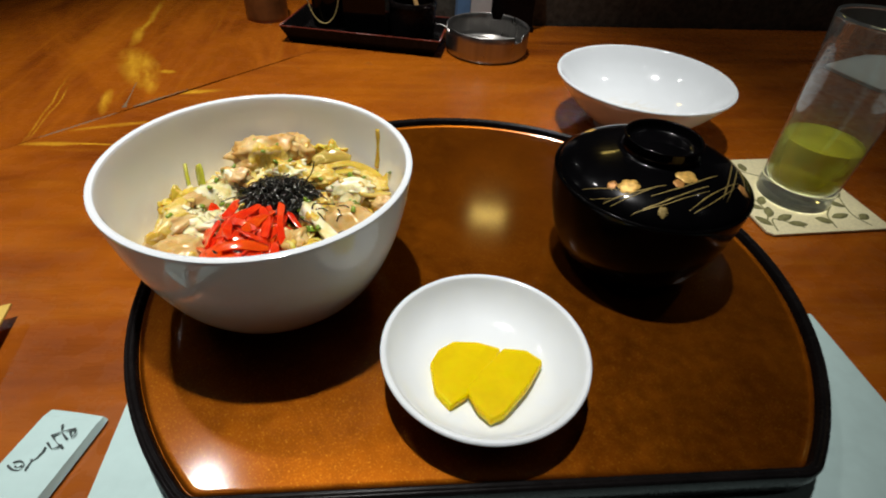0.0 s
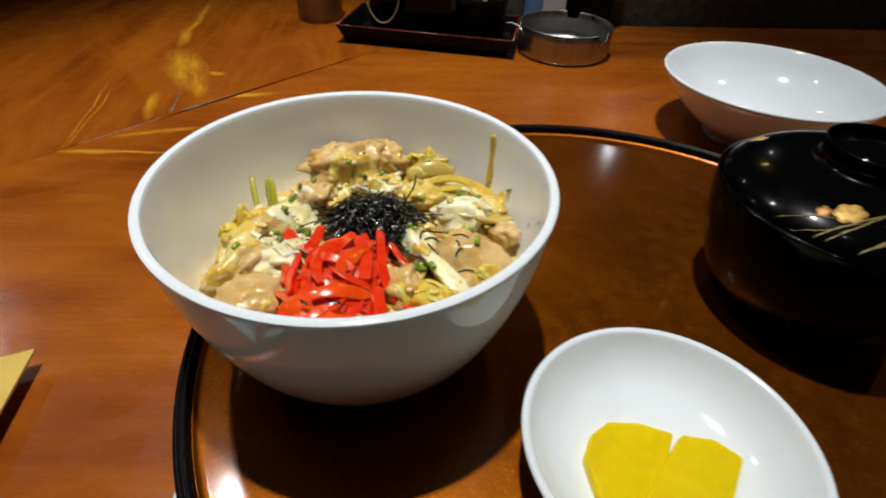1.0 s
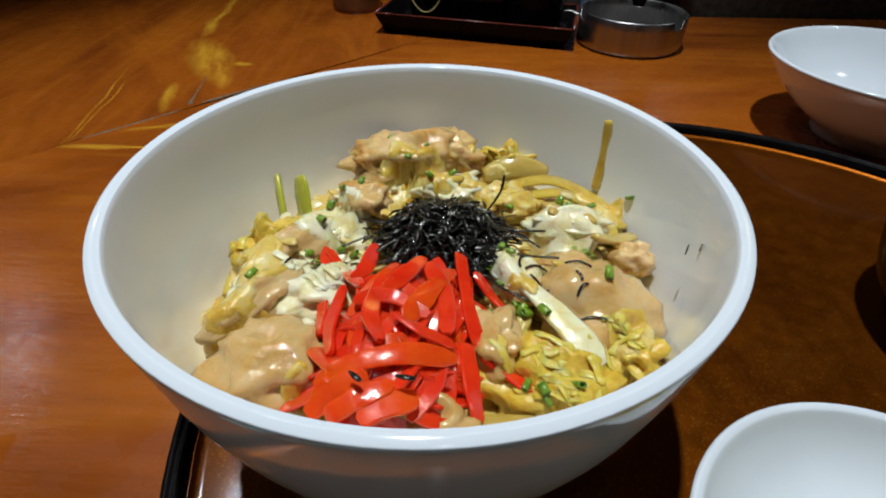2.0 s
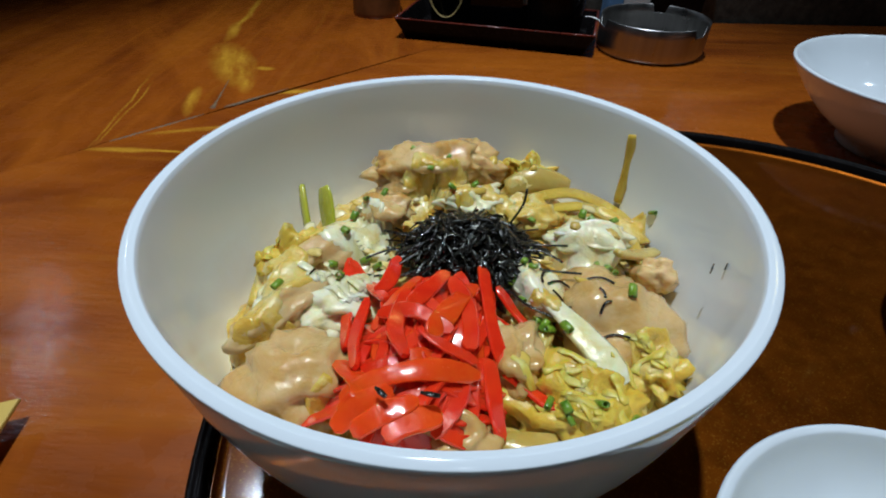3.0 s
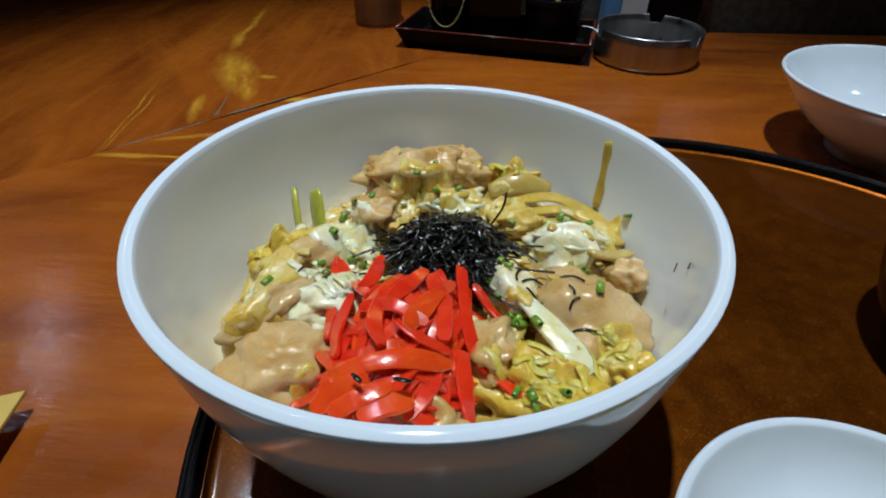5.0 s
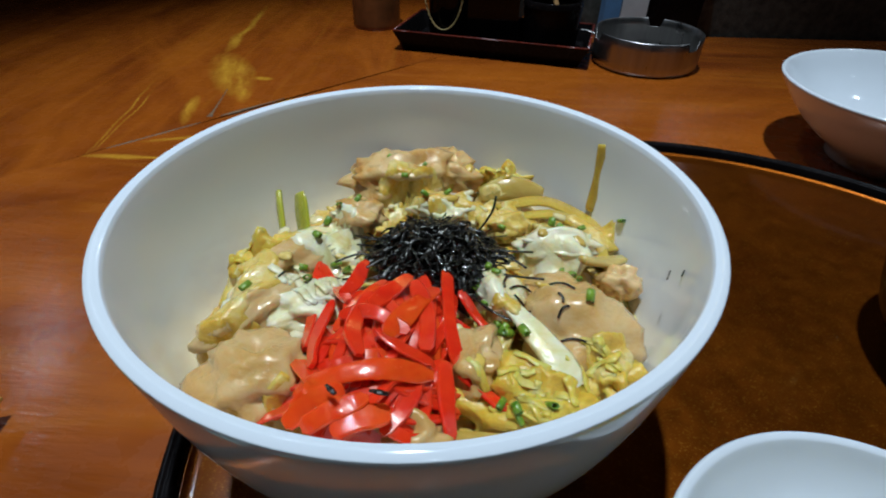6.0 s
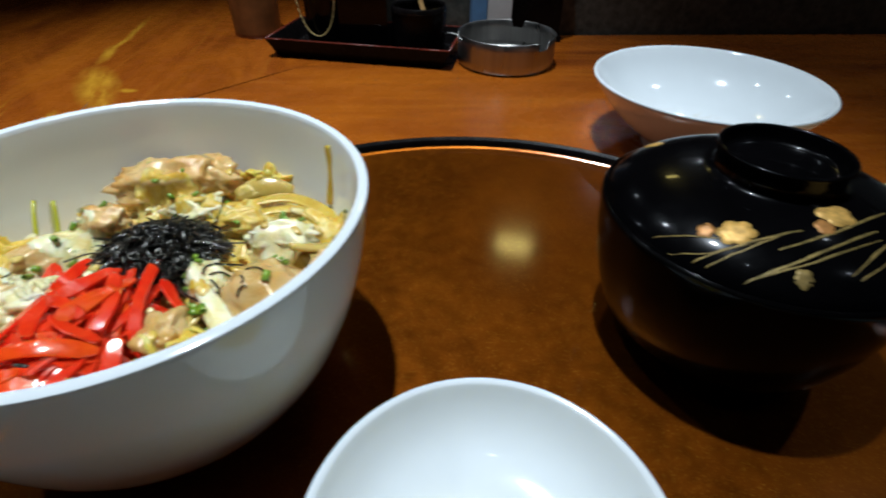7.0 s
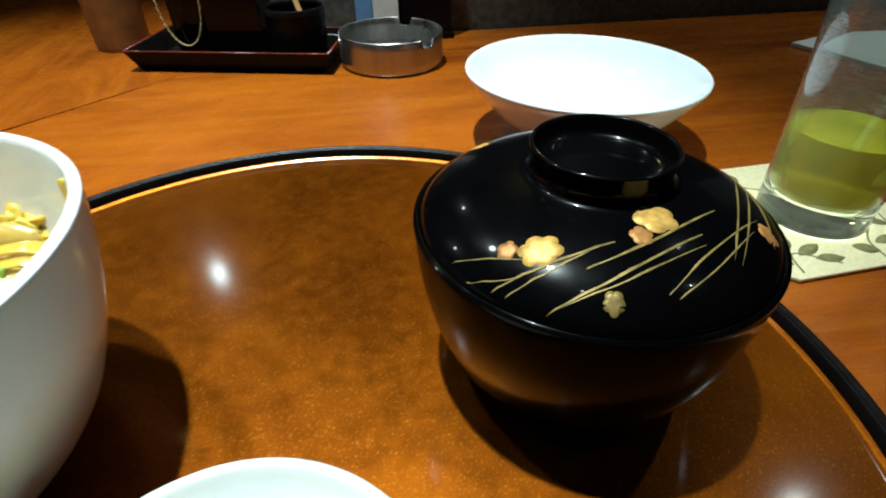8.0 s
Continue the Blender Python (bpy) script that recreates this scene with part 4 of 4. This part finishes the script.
def radish(outline, z, tip, label):
    """A half-moon slice with a soft edge."""
    n = len(outline)
    c = Vector((sum(p[0] for p in outline) / n, sum(p[1] for p in outline) / n))
    ring = [Vector(outline[k]) * (1 - t) + Vector(outline[(k + 1) % n]) * t - c for k in range(n) for t in (0.06, 0.35, 0.65, 0.94)]
    loops = [[(*(p * s), h) for p in ring] for s, h in ((0.9, -0.0024), (0.985, -0.0020), (1, 0), (0.992, 0.0018), (0.965, 0.0023), (0.9, 0.0024), (0.4, 0.0024))]
    ob = finish(loft(loops), "pickled_radish", TAKUAN)
    ob.matrix_world = pose(c.x + 0.0004, c.y - 0.0020, z, *tip, 0)
    return tagged(ob, label, "pickle")


radish([(0.0500, 0.2110), (0.0530, 0.2200), (0.0600, 0.2270), (0.0720, 0.2290), (0.0840, 0.2270), (0.0765, 0.2090), (0.0690, 0.1965), (0.0615, 0.1885), (0.0540, 0.1960)], 0.0228, (-3, 4), "half-moon slice of bright yellow pickled radish")
radish([(0.0680, 0.1985), (0.0760, 0.2120), (0.0850, 0.2250), (0.0960, 0.2240), (0.1035, 0.2175), (0.0960, 0.2020), (0.0850, 0.1860), (0.0795, 0.1830), (0.0740, 0.1880)], 0.0256, (-5, -7), "half-moon slice of yellow pickled radish, overlapping another")

# ---- soup bowl with lid ----
SC = Vector((0.1625, 0.3211))
soup = thing("soup_bowl", (SC.x, SC.y, TOP), "black lacquer soup bowl with a gold-painted lid", "soup bowl")
prof = rounded([(0.0250, 0.0), (0.0268, 0.0004), (0.0280, 0.003), (0.0385, 0.0062), (0.0440, 0.0105), (0.0466, 0.0160), (0.0496, 0.0250), (0.0528, 0.0400), (0.0545, 0.0560), (0.0544, 0.0584)], 3)
prof += rounded([(0.0536, 0.0587), (0.0526, 0.0570), (0.0490, 0.0380), (0.0380, 0.0190), (0.0200, 0.0110), (0.001, 0.0100)], 2)
part("body", lathe(prof, 128), BLACK_BODY, soup, "black lacquer bowl")
LID = [(0.0520, 0.0568), (0.0526, 0.0580), (0.0522, 0.0593), (0.0505, 0.0616), (0.0460, 0.0651), (0.0400, 0.0681), (0.0335, 0.0702), (0.0270, 0.0717), (0.0222, 0.0727)]
prof = rounded(LID, 3) + rounded([(0.0204, 0.0736), (0.0199, 0.0765), (0.0206, 0.0802), (0.0209, 0.0812), (0.0203, 0.0817), (0.0194, 0.0812), (0.0188, 0.0785), (0.0174, 0.0760), (0.0120, 0.0751), (0.001, 0.0750)], 3)
lid = part("lid", lathe(prof, 128, (True, True)), BLACK, soup, "glossy black lid with a ring knob")


def lid_z(r):
    return float(np.interp(r, [p[0] for p in LID[:1:-1]], [p[1] for p in LID[:1:-1]]))


def on_lid(x, y, up=0.00015):
    return Vector((x, y, lid_z(min(math.hypot(x, y), 0.0518)) + up))


def petal_flower(x, y, r, petals, turn, squash=1.0):
    """A flat painted blossom that follows the lid."""
    bm = bmesh.new()
    rings = []
    for f, up in ((0.05, 0.00016), (0.5, 0.00016), (0.97, 0.00014), (1.0, -0.0003)):
        ring = []
        for k in range(80):
            a = 2 * math.pi * k / 80
            rr = r * f * (0.80 + 0.24 * abs(math.cos(petals * (a + turn) / 2)) ** 0.7)
            ring.append(on_lid(x + rr * math.cos(a), y + rr * math.sin(a) * squash, up))
        rings.append(ring)
    return loft(rings, bm=bm)


def blade(a, b, c, width):
    """A painted grass blade from a over b to c."""
    pts = [on_lid(p.x, p.y, 0.00005) for p in curve_points([(*a, 0), (*b, 0), (*c, 0)], 22)]
    w = [width * (0.25 + 0.75 * math.sin(math.pi * min(1, 0.08 + 0.9 * k / 21))) for k in range(22)]
    return sweep(pts, w, 0.00014)


part("painted_blossom", petal_flower(-0.0211, -0.0326, 0.0056, 6, 0.2, 0.8), GOLD, lid, "gold painted blossom")
part("painted_blossom", petal_flower(0.0088, -0.0238, 0.0058, 5, 0.5, 0.85), GOLD, lid, "gold painted blossom")
part("painted_blossom", petal_flower(-0.0290, -0.0308, 0.0026, 5, 0.1), COPPER, lid, "small copper painted blossom")
part("painted_blossom", petal_flower(0.0038, -0.0298, 0.0030, 5, 0.9), COPPER, lid, "small copper painted blossom")
part("painted_blossom", petal_flower(-0.0059, -0.0468, 0.0026, 5, 0.4), DULL_GOLD, lid, "small dull gold blossom")
part("painted_blossom", petal_flower(0.0418, -0.0205, 0.0034, 5, 0.4), COPPER, lid, "small copper painted blossom")
part("painted_blossom", petal_flower(-0.0330, 0.0300, 0.0034, 5, 0.4), GOLD, lid, "gold painted blossom")
for a, b, c, w in (((-0.0427, -0.0281), (-0.0328, -0.0317), (-0.0247, -0.0343), 0.0011), ((-0.0392, -0.0347), (-0.0290, -0.0379), (-0.0182, -0.0370), 0.0008), ((-0.0333, -0.0391), (-0.0208, -0.0366), (-0.0031, -0.0318), 0.0016),
                   ((-0.0301, -0.0414), (-0.0197, -0.0382), (-0.0083, -0.0335), 0.0011), ((-0.0112, -0.0390), (0.0060, -0.0313), (0.0268, -0.0177), 0.0012), ((-0.0210, -0.0470), (-0.0043, -0.0410), (0.0197, -0.0279), 0.0016),
                   ((-0.0184, -0.0465), (-0.0018, -0.0418), (0.0197, -0.0311), 0.0011), ((0.0070, -0.0451), (0.0196, -0.0335), (0.0400, -0.0163), 0.0009), ((0.0093, -0.0458), (0.0216, -0.0363), (0.0365, -0.0220), 0.0009),
                   ((0.0437, 0.0055), (0.0327, -0.0193), (0.0263, -0.0338), 0.0009), ((0.0472, 0.0056), (0.0367, -0.0178), (0.0280, -0.0349), 0.0009), ((0.0440, 0.0150), (0.0455, -0.0060), (0.0420, -0.0250), 0.0008)):
    part("painted_blade", blade(a, b, c, w), DULL_GOLD, lid, "thin gold painted grass blade")

# ---- empty plate ----
PC = Vector((0.2086, 0.5316))
crockery("shallow_bowl", (PC.x, PC.y, 0.0004),
         [(0.0330, 0.0), (0.0350, 0.0005), (0.0360, 0.006), (0.0400, 0.0095), (0.0520, 0.0180), (0.0650, 0.0305), (0.0755, 0.0435), (0.0787, 0.0482), (0.0789, 0.0497)],
         [(0.0780, 0.0504), (0.0768, 0.0500), (0.0748, 0.0478), (0.0668, 0.0368), (0.0560, 0.0268), (0.0420, 0.0195), (0.0220, 0.0165), (0.001, 0.0160)],
         TRACED, "empty flared white porcelain bowl with food traces", "bowl")

# ---- ashtray ----
AC = Vector((0.0632, 0.7040))
ash = thing("ashtray", (AC.x, AC.y, 0.0004), "round brushed steel ashtray with cut notches", "ashtray")
bm = bmesh.new()
seg = 120
loops = []
for r, z in ((0.0440, 0.0), (0.0478, 0.0006), (0.0492, 0.0030), (0.0496, 0.0100), (0.0496, 0.0222), (0.0496, 0.0298), (0.0492, 0.0302), (0.0486, 0.0298), (0.0486, 0.0222), (0.0485, 0.0100), (0.0476, 0.0040), (0.0440, 0.0020)):
    ring = []
    for i in range(seg):
        a = 360 * i / seg
        notch = any(abs((a - c + 180) % 360 - 180) < 7.5 for c in (78, 198, 318))
        ring.append((r * math.cos(radians(a)), r * math.sin(radians(a)), 0.0222 + (z - 0.0222) * 0.05 if notch and z > 0.0222 else z))
    loops.append(ring)
part("body", loft(loops), STEEL, ash, "", False)
for f in ash.children[0].data.polygons:
    f.use_smooth = abs(f.normal.z) < 0.5

# ---- condiment tray and what stands on it ----
CT = Vector((-0.0845, 0.7150))
ctray = thing("condiment_tray", (CT.x, CT.y, 0.0004), "black lacquer tray with worn red edges holding table condiments", "tray")


def rect(w, d, cx=0.0, cy=0.0, turn=0.0):
    c, s = math.cos(turn), math.sin(turn)
    return [(cx + c * x - s * y, cy + s * x + c * y) for x, y in ((-w / 2, -d / 2), (w / 2, -d / 2), (w / 2, d / 2), (-w / 2, d / 2))]


part("floor_board", prism(rect(0.178, 0.078), 0.0, 0.003, 0.0006), BLACK_SATIN, ctray, "", False)


def slant(w, d0, z0, d1, z1, where):
    """One flared side of the tray, 2.5 mm thick, from the floor's edge outwards."""
    half = (0.0890, 0.0390)
    loops = []
    for o, z, sgn in ((d0, z0, 0), (d1, z1, 0), (d1, z1, 1), (d0, z0, 1)):
        t = 0.0025 * sgn
        if where in "fb":
            sg = -1 if where == "f" else 1
            y = sg * (half[1] + o - t)
            x = half[0] + o
            loops.append([(-x, y, z), (x, y, z)])
        else:
            sg = -1 if where == "l" else 1
            x = sg * (half[0] + o - t)
            y = half[1] + o - 0.003
            loops.append([(x, -y, z), (x, y, z)])
    bm = bmesh.new()
    v = [[bm.verts.new(p) for p in ring] for ring in loops]
    for i in range(4):
        j = (i + 1) % 4
        bm.faces.new((v[i][0], v[i][1], v[j][1], v[j][0]))
    bm.faces.new([r[0] for r in v])
    bm.faces.new([r[1] for r in v][::-1])
    return bm


for where in "fblr":
    part("side", slant(0, 0.0, 0.001, 0.0075, 0.0185, where), BLACK_SATIN, ctray, "flared black side", False)
E0 = 0.0960
for a, b in (((-E0, -0.0460), (-0.078, -0.0460)), ((0.066, -0.0460), (E0, -0.0460)), ((-E0, -0.0460), (-E0, 0.0460)), ((E0, -0.0460), (E0, 0.0460)), ((-E0, 0.0460), (E0, 0.0460)), ((-0.078, -0.0450), (0.066, -0.0450))):
    z = 0.0190 if a[1] != -0.0450 else 0.0186
    part("edge", sweep([(*a, z), ((a[0] + b[0]) / 2, (a[1] + b[1]) / 2, z), (*b, z)], 0.0022, 0.0014), RED_EDGE, ctray, "worn red edge")

ctray.rotation_euler = (0, 0, radians(-2.9))
bottle = thing("sauce_bottle", (-0.1390, 0.7480, 0.0036), "black bottle with a twisted gold cord loop", "bottle")
part("body", lathe(rounded([(0.020, 0.0), (0.0235, 0.001), (0.025, 0.004), (0.025, 0.09), (0.022, 0.105), (0.012, 0.118), (0.011, 0.14), (0.001, 0.141)], 3), 48), BLACK, bottle)
cord_pts = [Vector((-0.0215 + 0.0215 * (1 - math.cos(t)) - 0.003, -0.0275 - 0.001 * math.sin(t), 0.066 - 0.058 * abs(math.sin(t)) ** 0.75)) for t in [math.pi * k / 60 for k in range(61)]]
for ph in (0.0, math.pi):
    tw = []
    for k, p in enumerate(cord_pts):
        a = ph + k * 1.15
        tw.append(p + Vector((math.cos(a) * 0.0006, math.sin(a) * 0.0006, 0)))
    part("cord", sweep(tw, 0.0011, 0.0011, up=Vector((0, 1, 0))), plain("gold_cord", (0.50, 0.36, 0.14), 0.5, 0.3, 800), bottle, "twisted gold cord")
case = thing("chopstick_case", (-0.0880, 0.7300, 0.0036), "tall black lacquer box on the condiment tray", "box")
part("body", prism(rect(0.052, 0.044), 0.0, 0.125, 0.002), BLACK, case, "", False)
part("lid", prism(rect(0.054, 0.046), 0.1255, 0.135, 0.002), BLACK, case, "", False)
jar = thing("condiment_jar", (-0.0300, 0.7180, 0.0036), "small dark glass condiment jar with a spoon", "jar")
part("body", lathe(rounded([(0.022, 0.0), (0.0255, 0.001), (0.027, 0.005), (0.0285, 0.036), (0.0292, 0.0405), (0.0288, 0.0418), (0.0275, 0.0460), (0.0268, 0.037), (0.0255, 0.030), (0.001, 0.0295)], 3), 64), BLACK_SATIN, jar)
part("rim", lathe([(0.0276 + 0.0014 * math.cos(t), 0.0418 + 0.0012 * math.sin(t)) for t in [2 * math.pi * k / 10 for k in range(10)]], 64, cyclic=True), GLASS, jar, "glass rim")
part("spoon", sweep(curve_points([(0.006, 0.006, 0.031), (0.000, 0.012, 0.045), (-0.010, 0.020, 0.075)], 10), 0.006, 0.003), plain("spoon_wood", (0.42, 0.24, 0.08), 0.5), jar, "wooden spoon")
spoon = thing("small_spoon", (0.0110, 0.7100, 0.0205), "small steel spoon resting on the tray edge", "spoon")
part("handle", sweep(curve_points([(-0.020, 0.006, 0.001), (-0.006, 0.004, 0.003), (0.003, 0.000, 0.001), (0.006, -0.004, -0.002)], 12), 0.0022, 0.0016), STEEL, spoon)

pack = thing("tissue_pack", (0.0420, 0.7820, 0.0004), "upright blue and white paper tissue pack", "tissue pack")
part("body", prism(rect(0.027, 0.020, 0.008, 0, CA), 0.0, 0.15, 0.001), PAPER_WHITE, pack, "greyish white paper", False)
part("band", prism(rect(0.0165, 0.0206, -0.0142, -0.005, CA), 0.0, 0.15, 0.001), plain("blue_print", (0.16, 0.33, 0.60), 0.5), pack, "blue printed paper", False)
holder = thing("menu_stand", (0.0930, 0.7940, 0.0004), "upright black menu stand at the back of the counter", "menu stand")
part("body", prism(rect(0.055, 0.016, 0, 0, CA), 0.0, 0.16, 0.001), BLACK_SATIN, holder, "", False)
part("foot", prism(rect(0.060, 0.024, 0, 0, CA), 0.0, 0.006, 0.001), BLACK_SATIN, holder, "", False)
cup = thing("bamboo_cup", (-0.2310, 0.7600, 0.0004), "plain tan bamboo cup standing beside the condiment tray", "cup")
part("body", lathe(rounded([(0.021, 0.0), (0.0255, 0.001), (0.0268, 0.004), (0.0272, 0.09), (0.0272, 0.105), (0.0250, 0.105), (0.0245, 0.09), (0.0225, 0.008), (0.001, 0.006)], 3), 64), AMBER_GLASS, cup)

# ---- tea glass on a coaster ----
GC = Vector((0.3190, 0.4290))
coaster = thing("coaster", (0.2835, 0.3722, 0.0004), "cream cloth coaster printed with olive leaves", "coaster")
ca = radians(13.5)
cx, cy = Vector((math.cos(ca), math.sin(ca))), Vector((-math.sin(ca), math.cos(ca)))
CS = 0.1027
outline = [cx * 0.004, cx * (CS - 0.004), cx * CS + cy * 0.004, cx * CS + cy * (CS - 0.004), cx * (CS - 0.004) + cy * CS, cx * 0.004 + cy * CS, cy * (CS - 0.004), cy * 0.004]
outline = [p - cx * 0.003 for p in outline]
part("cloth", prism(outline, 0.0, 0.0022, 0.0006), CLOTH, coaster, "", False)


def leaf(x, y, turn, ln, wd):
    """A flat printed leaf, pointed at both ends."""
    bm = bmesh.new()
    n = 9
    up = [(ln * k / n, wd * math.sin(math.pi * k / n) ** 0.8) for k in range(n + 1)]
    pts = up + [(a, -b) for a, b in up[-2:0:-1]]
    c, s = math.cos(radians(turn)), math.sin(radians(turn))
    lo = [bm.verts.new((*(cx * (x + c * a - s * b) + cy * (y + s * a + c * b)), 0.0022)) for a, b in pts]
    hi = [bm.verts.new((v.co.x, v.co.y, 0.0024)) for v in lo]
    bm.faces.new(hi)
    for i in range(len(lo)):
        j = (i + 1) % len(lo)
        bm.faces.new((lo[i], lo[j], hi[j], hi[i]))
    return bm


def twig(ctrl):
    return sweep(curve_points([(*(cx * a + cy * b), 0.0023) for a, b in ctrl], 14), 0.0011, 0.0003)


for ctrl in ([(0.002, 0.012), (0.010, 0.022), (0.013, 0.034), (0.012, 0.05)], [(0.006, 0.004), (0.012, 0.018), (0.030, 0.006)], [(0.055, 0.004), (0.058, 0.018), (0.070, 0.030)], [(0.085, 0.004), (0.080, 0.020), (0.090, 0.05)], [(0.02, 0.09), (0.04, 0.075), (0.07, 0.08)]):
    part("stem", twig(ctrl), CLOTH_LEAF, coaster)
for spec in ((0.006, 0.010, 120, 0.014, 0.0036), (0.010, 0.020, 60, 0.015, 0.0036), (0.014, 0.016, 20, 0.017, 0.0034), (0.020, 0.012, -10, 0.015, 0.0034), (0.012, 0.030, 140, 0.013, 0.0032), (0.013, 0.036, 50, 0.014, 0.0034),
             (0.057, 0.010, 150, 0.013, 0.0040), (0.060, 0.016, 10, 0.017, 0.0032), (0.064, 0.024, 120, 0.014, 0.0034), (0.082, 0.012, 30, 0.012, 0.0034), (0.082, 0.028, 140, 0.014, 0.0034), (0.084, 0.04, 60, 0.015, 0.0034),
             (0.03, 0.083, 80, 0.013, 0.0034), (0.045, 0.076, -40, 0.014, 0.0034), (0.06, 0.078, 60, 0.014, 0.0034)):
    part("leaf_print", leaf(*spec), CLOTH_LEAF, coaster)

tumbler = thing("tea_glass", (GC.x, GC.y, 0.0030), "tall clear tumbler part filled with green tea", "glass")
part("glass_body", lathe(rounded([(0.0250, 0.0), (0.0266, 0.0008), (0.0270, 0.004), (0.0272, 0.020), (0.0285, 0.060), (0.0305, 0.100), (0.0329, 0.1320), (0.0326, 0.1331), (0.0319, 0.1320), (0.0296, 0.100), (0.0276, 0.060), (0.0262, 0.0200), (0.0250, 0.0150), (0.020, 0.0134), (0.001, 0.0130)], 3), 96), MISTED, tumbler)
part("tea", lathe([(0.001, 0.0132), (0.0200, 0.0136), (0.0249, 0.0152), (0.02615, 0.0202), (0.02715, 0.0495), (0.0269, 0.0498), (0.001, 0.0495)], 96), TEA, tumbler, "cloudy green tea")
for ob in tumbler.children:
    ob.visible_shadow = False

# ---- paper things ----
ma = radians(-11.0)
mx, my = Vector((math.cos(-ma), math.sin(-ma))), Vector((math.sin(ma), math.cos(ma)))
M0 = Vector((0.2772, 0.2960))
tagged(finish(prism([M0, M0 - my * 0.155, M0 - my * 0.155 - mx * 0.384, M0 - mx * 0.384], 0.0001, 0.0005), "paper_placemat", PAPER_BLUE, False), "pale blue paper placemat below the tray", "placemat")

sleeve = thing("chopstick_sleeve", (-0.0955, 0.1757, 0.0004), "pale blue paper chopstick sleeve with brush marks", "chopstick sleeve")
sd = Vector((-0.10, -0.995)).normalized()
sx = Vector((-0.999, 0.02)).normalized()


def sleeve_ring(t, w, h):
    """One ring of the flattened paper tube."""
    c = sd * t + sx * 0.014
    a = sx * w / 2
    return [(*(c + a), 0.0010), (*(c + a * 0.9), h), (*(c + a * 0.3), h * 1.15), (*(c - a * 0.3), h * 1.12), (*(c - a * 0.9), h), (*(c - a), 0.0010), (*(c - a * 0.6), 0.0004), (*(c + a * 0.6), 0.0004)]


part("paper", loft([sleeve_ring(t, w, h) for t, w, h in ((0.0, 0.028, 0.0030), (0.004, 0.0285, 0.0042), (0.05, 0.0290, 0.0052), (0.12, 0.0290, 0.0050), (0.19, 0.0285, 0.0035))]), PAPER_BLUE, sleeve, "", False)
STROKES = [[(-0.0157, -0.0129), (-0.0125, -0.0104), (-0.0079, -0.0086)],
           [(-0.0149, -0.0073), (-0.0133, -0.0105), (-0.0088, -0.0136)],
           [(-0.0096, -0.0101), (-0.0073, -0.0127), (-0.0071, -0.0098)],
           [(-0.0163, -0.0126), (-0.0119, -0.0157), (-0.0080, -0.0176)],
           [(-0.0158, -0.0162), (-0.0120, -0.0185), (-0.0090, -0.0163)],
           [(-0.0152, -0.0182), (-0.0151, -0.0219), (-0.0168, -0.0251), (-0.0166, -0.0290)],
           [(-0.0237, -0.0263), (-0.0214, -0.0253), (-0.0186, -0.0266), (-0.0190, -0.0291), (-0.0223, -0.0290), (-0.0252, -0.0276)],
           [(-0.0220, -0.0277), (-0.0203, -0.0279), (-0.0193, -0.0269)],
           [(-0.0176, -0.0243), (-0.0156, -0.0240), (-0.0153, -0.0212)]]
for k, stroke in enumerate(STROKES):
    width = (0.0012, 0.0010, 0.0008, 0.0009, 0.0010, 0.0009, 0.0009, 0.0008, 0.0008)[k]
    part("brush_mark", sweep(curve_points([(x, y, 0.0059) for x, y in stroke], 12), [width * (0.6 + 0.4 * math.sin(1 + i * 0.7)) for i in range(12)], 0.0003), INK, sleeve, "dark brush mark")

card = tagged(finish(prism([(-0.1803, 0.2303), (-0.1640, 0.1800), (-0.2480, 0.1500), (-0.2640, 0.1790)], 0.0075, 0.0095, 0.0006), "yellow_card", YELLOW_CARD, False), "stiff pale yellow paper card lying on the counter", "card")
napkin = tagged(finish(loft([[(x, y, z) for x, y in ((0.482, 0.756), (0.526, 0.676), (0.640, 0.700), (0.640, 0.810), (0.570, 0.806))] for z in (0.0004, 0.004)] + [[(x, y, 0.0075) for x, y in ((0.505, 0.752), (0.534, 0.692), (0.625, 0.710), (0.625, 0.795), (0.578, 0.790))]]), "folded_napkin", PAPER_WHITE, False), "folded white paper napkin on the counter", "napkin")
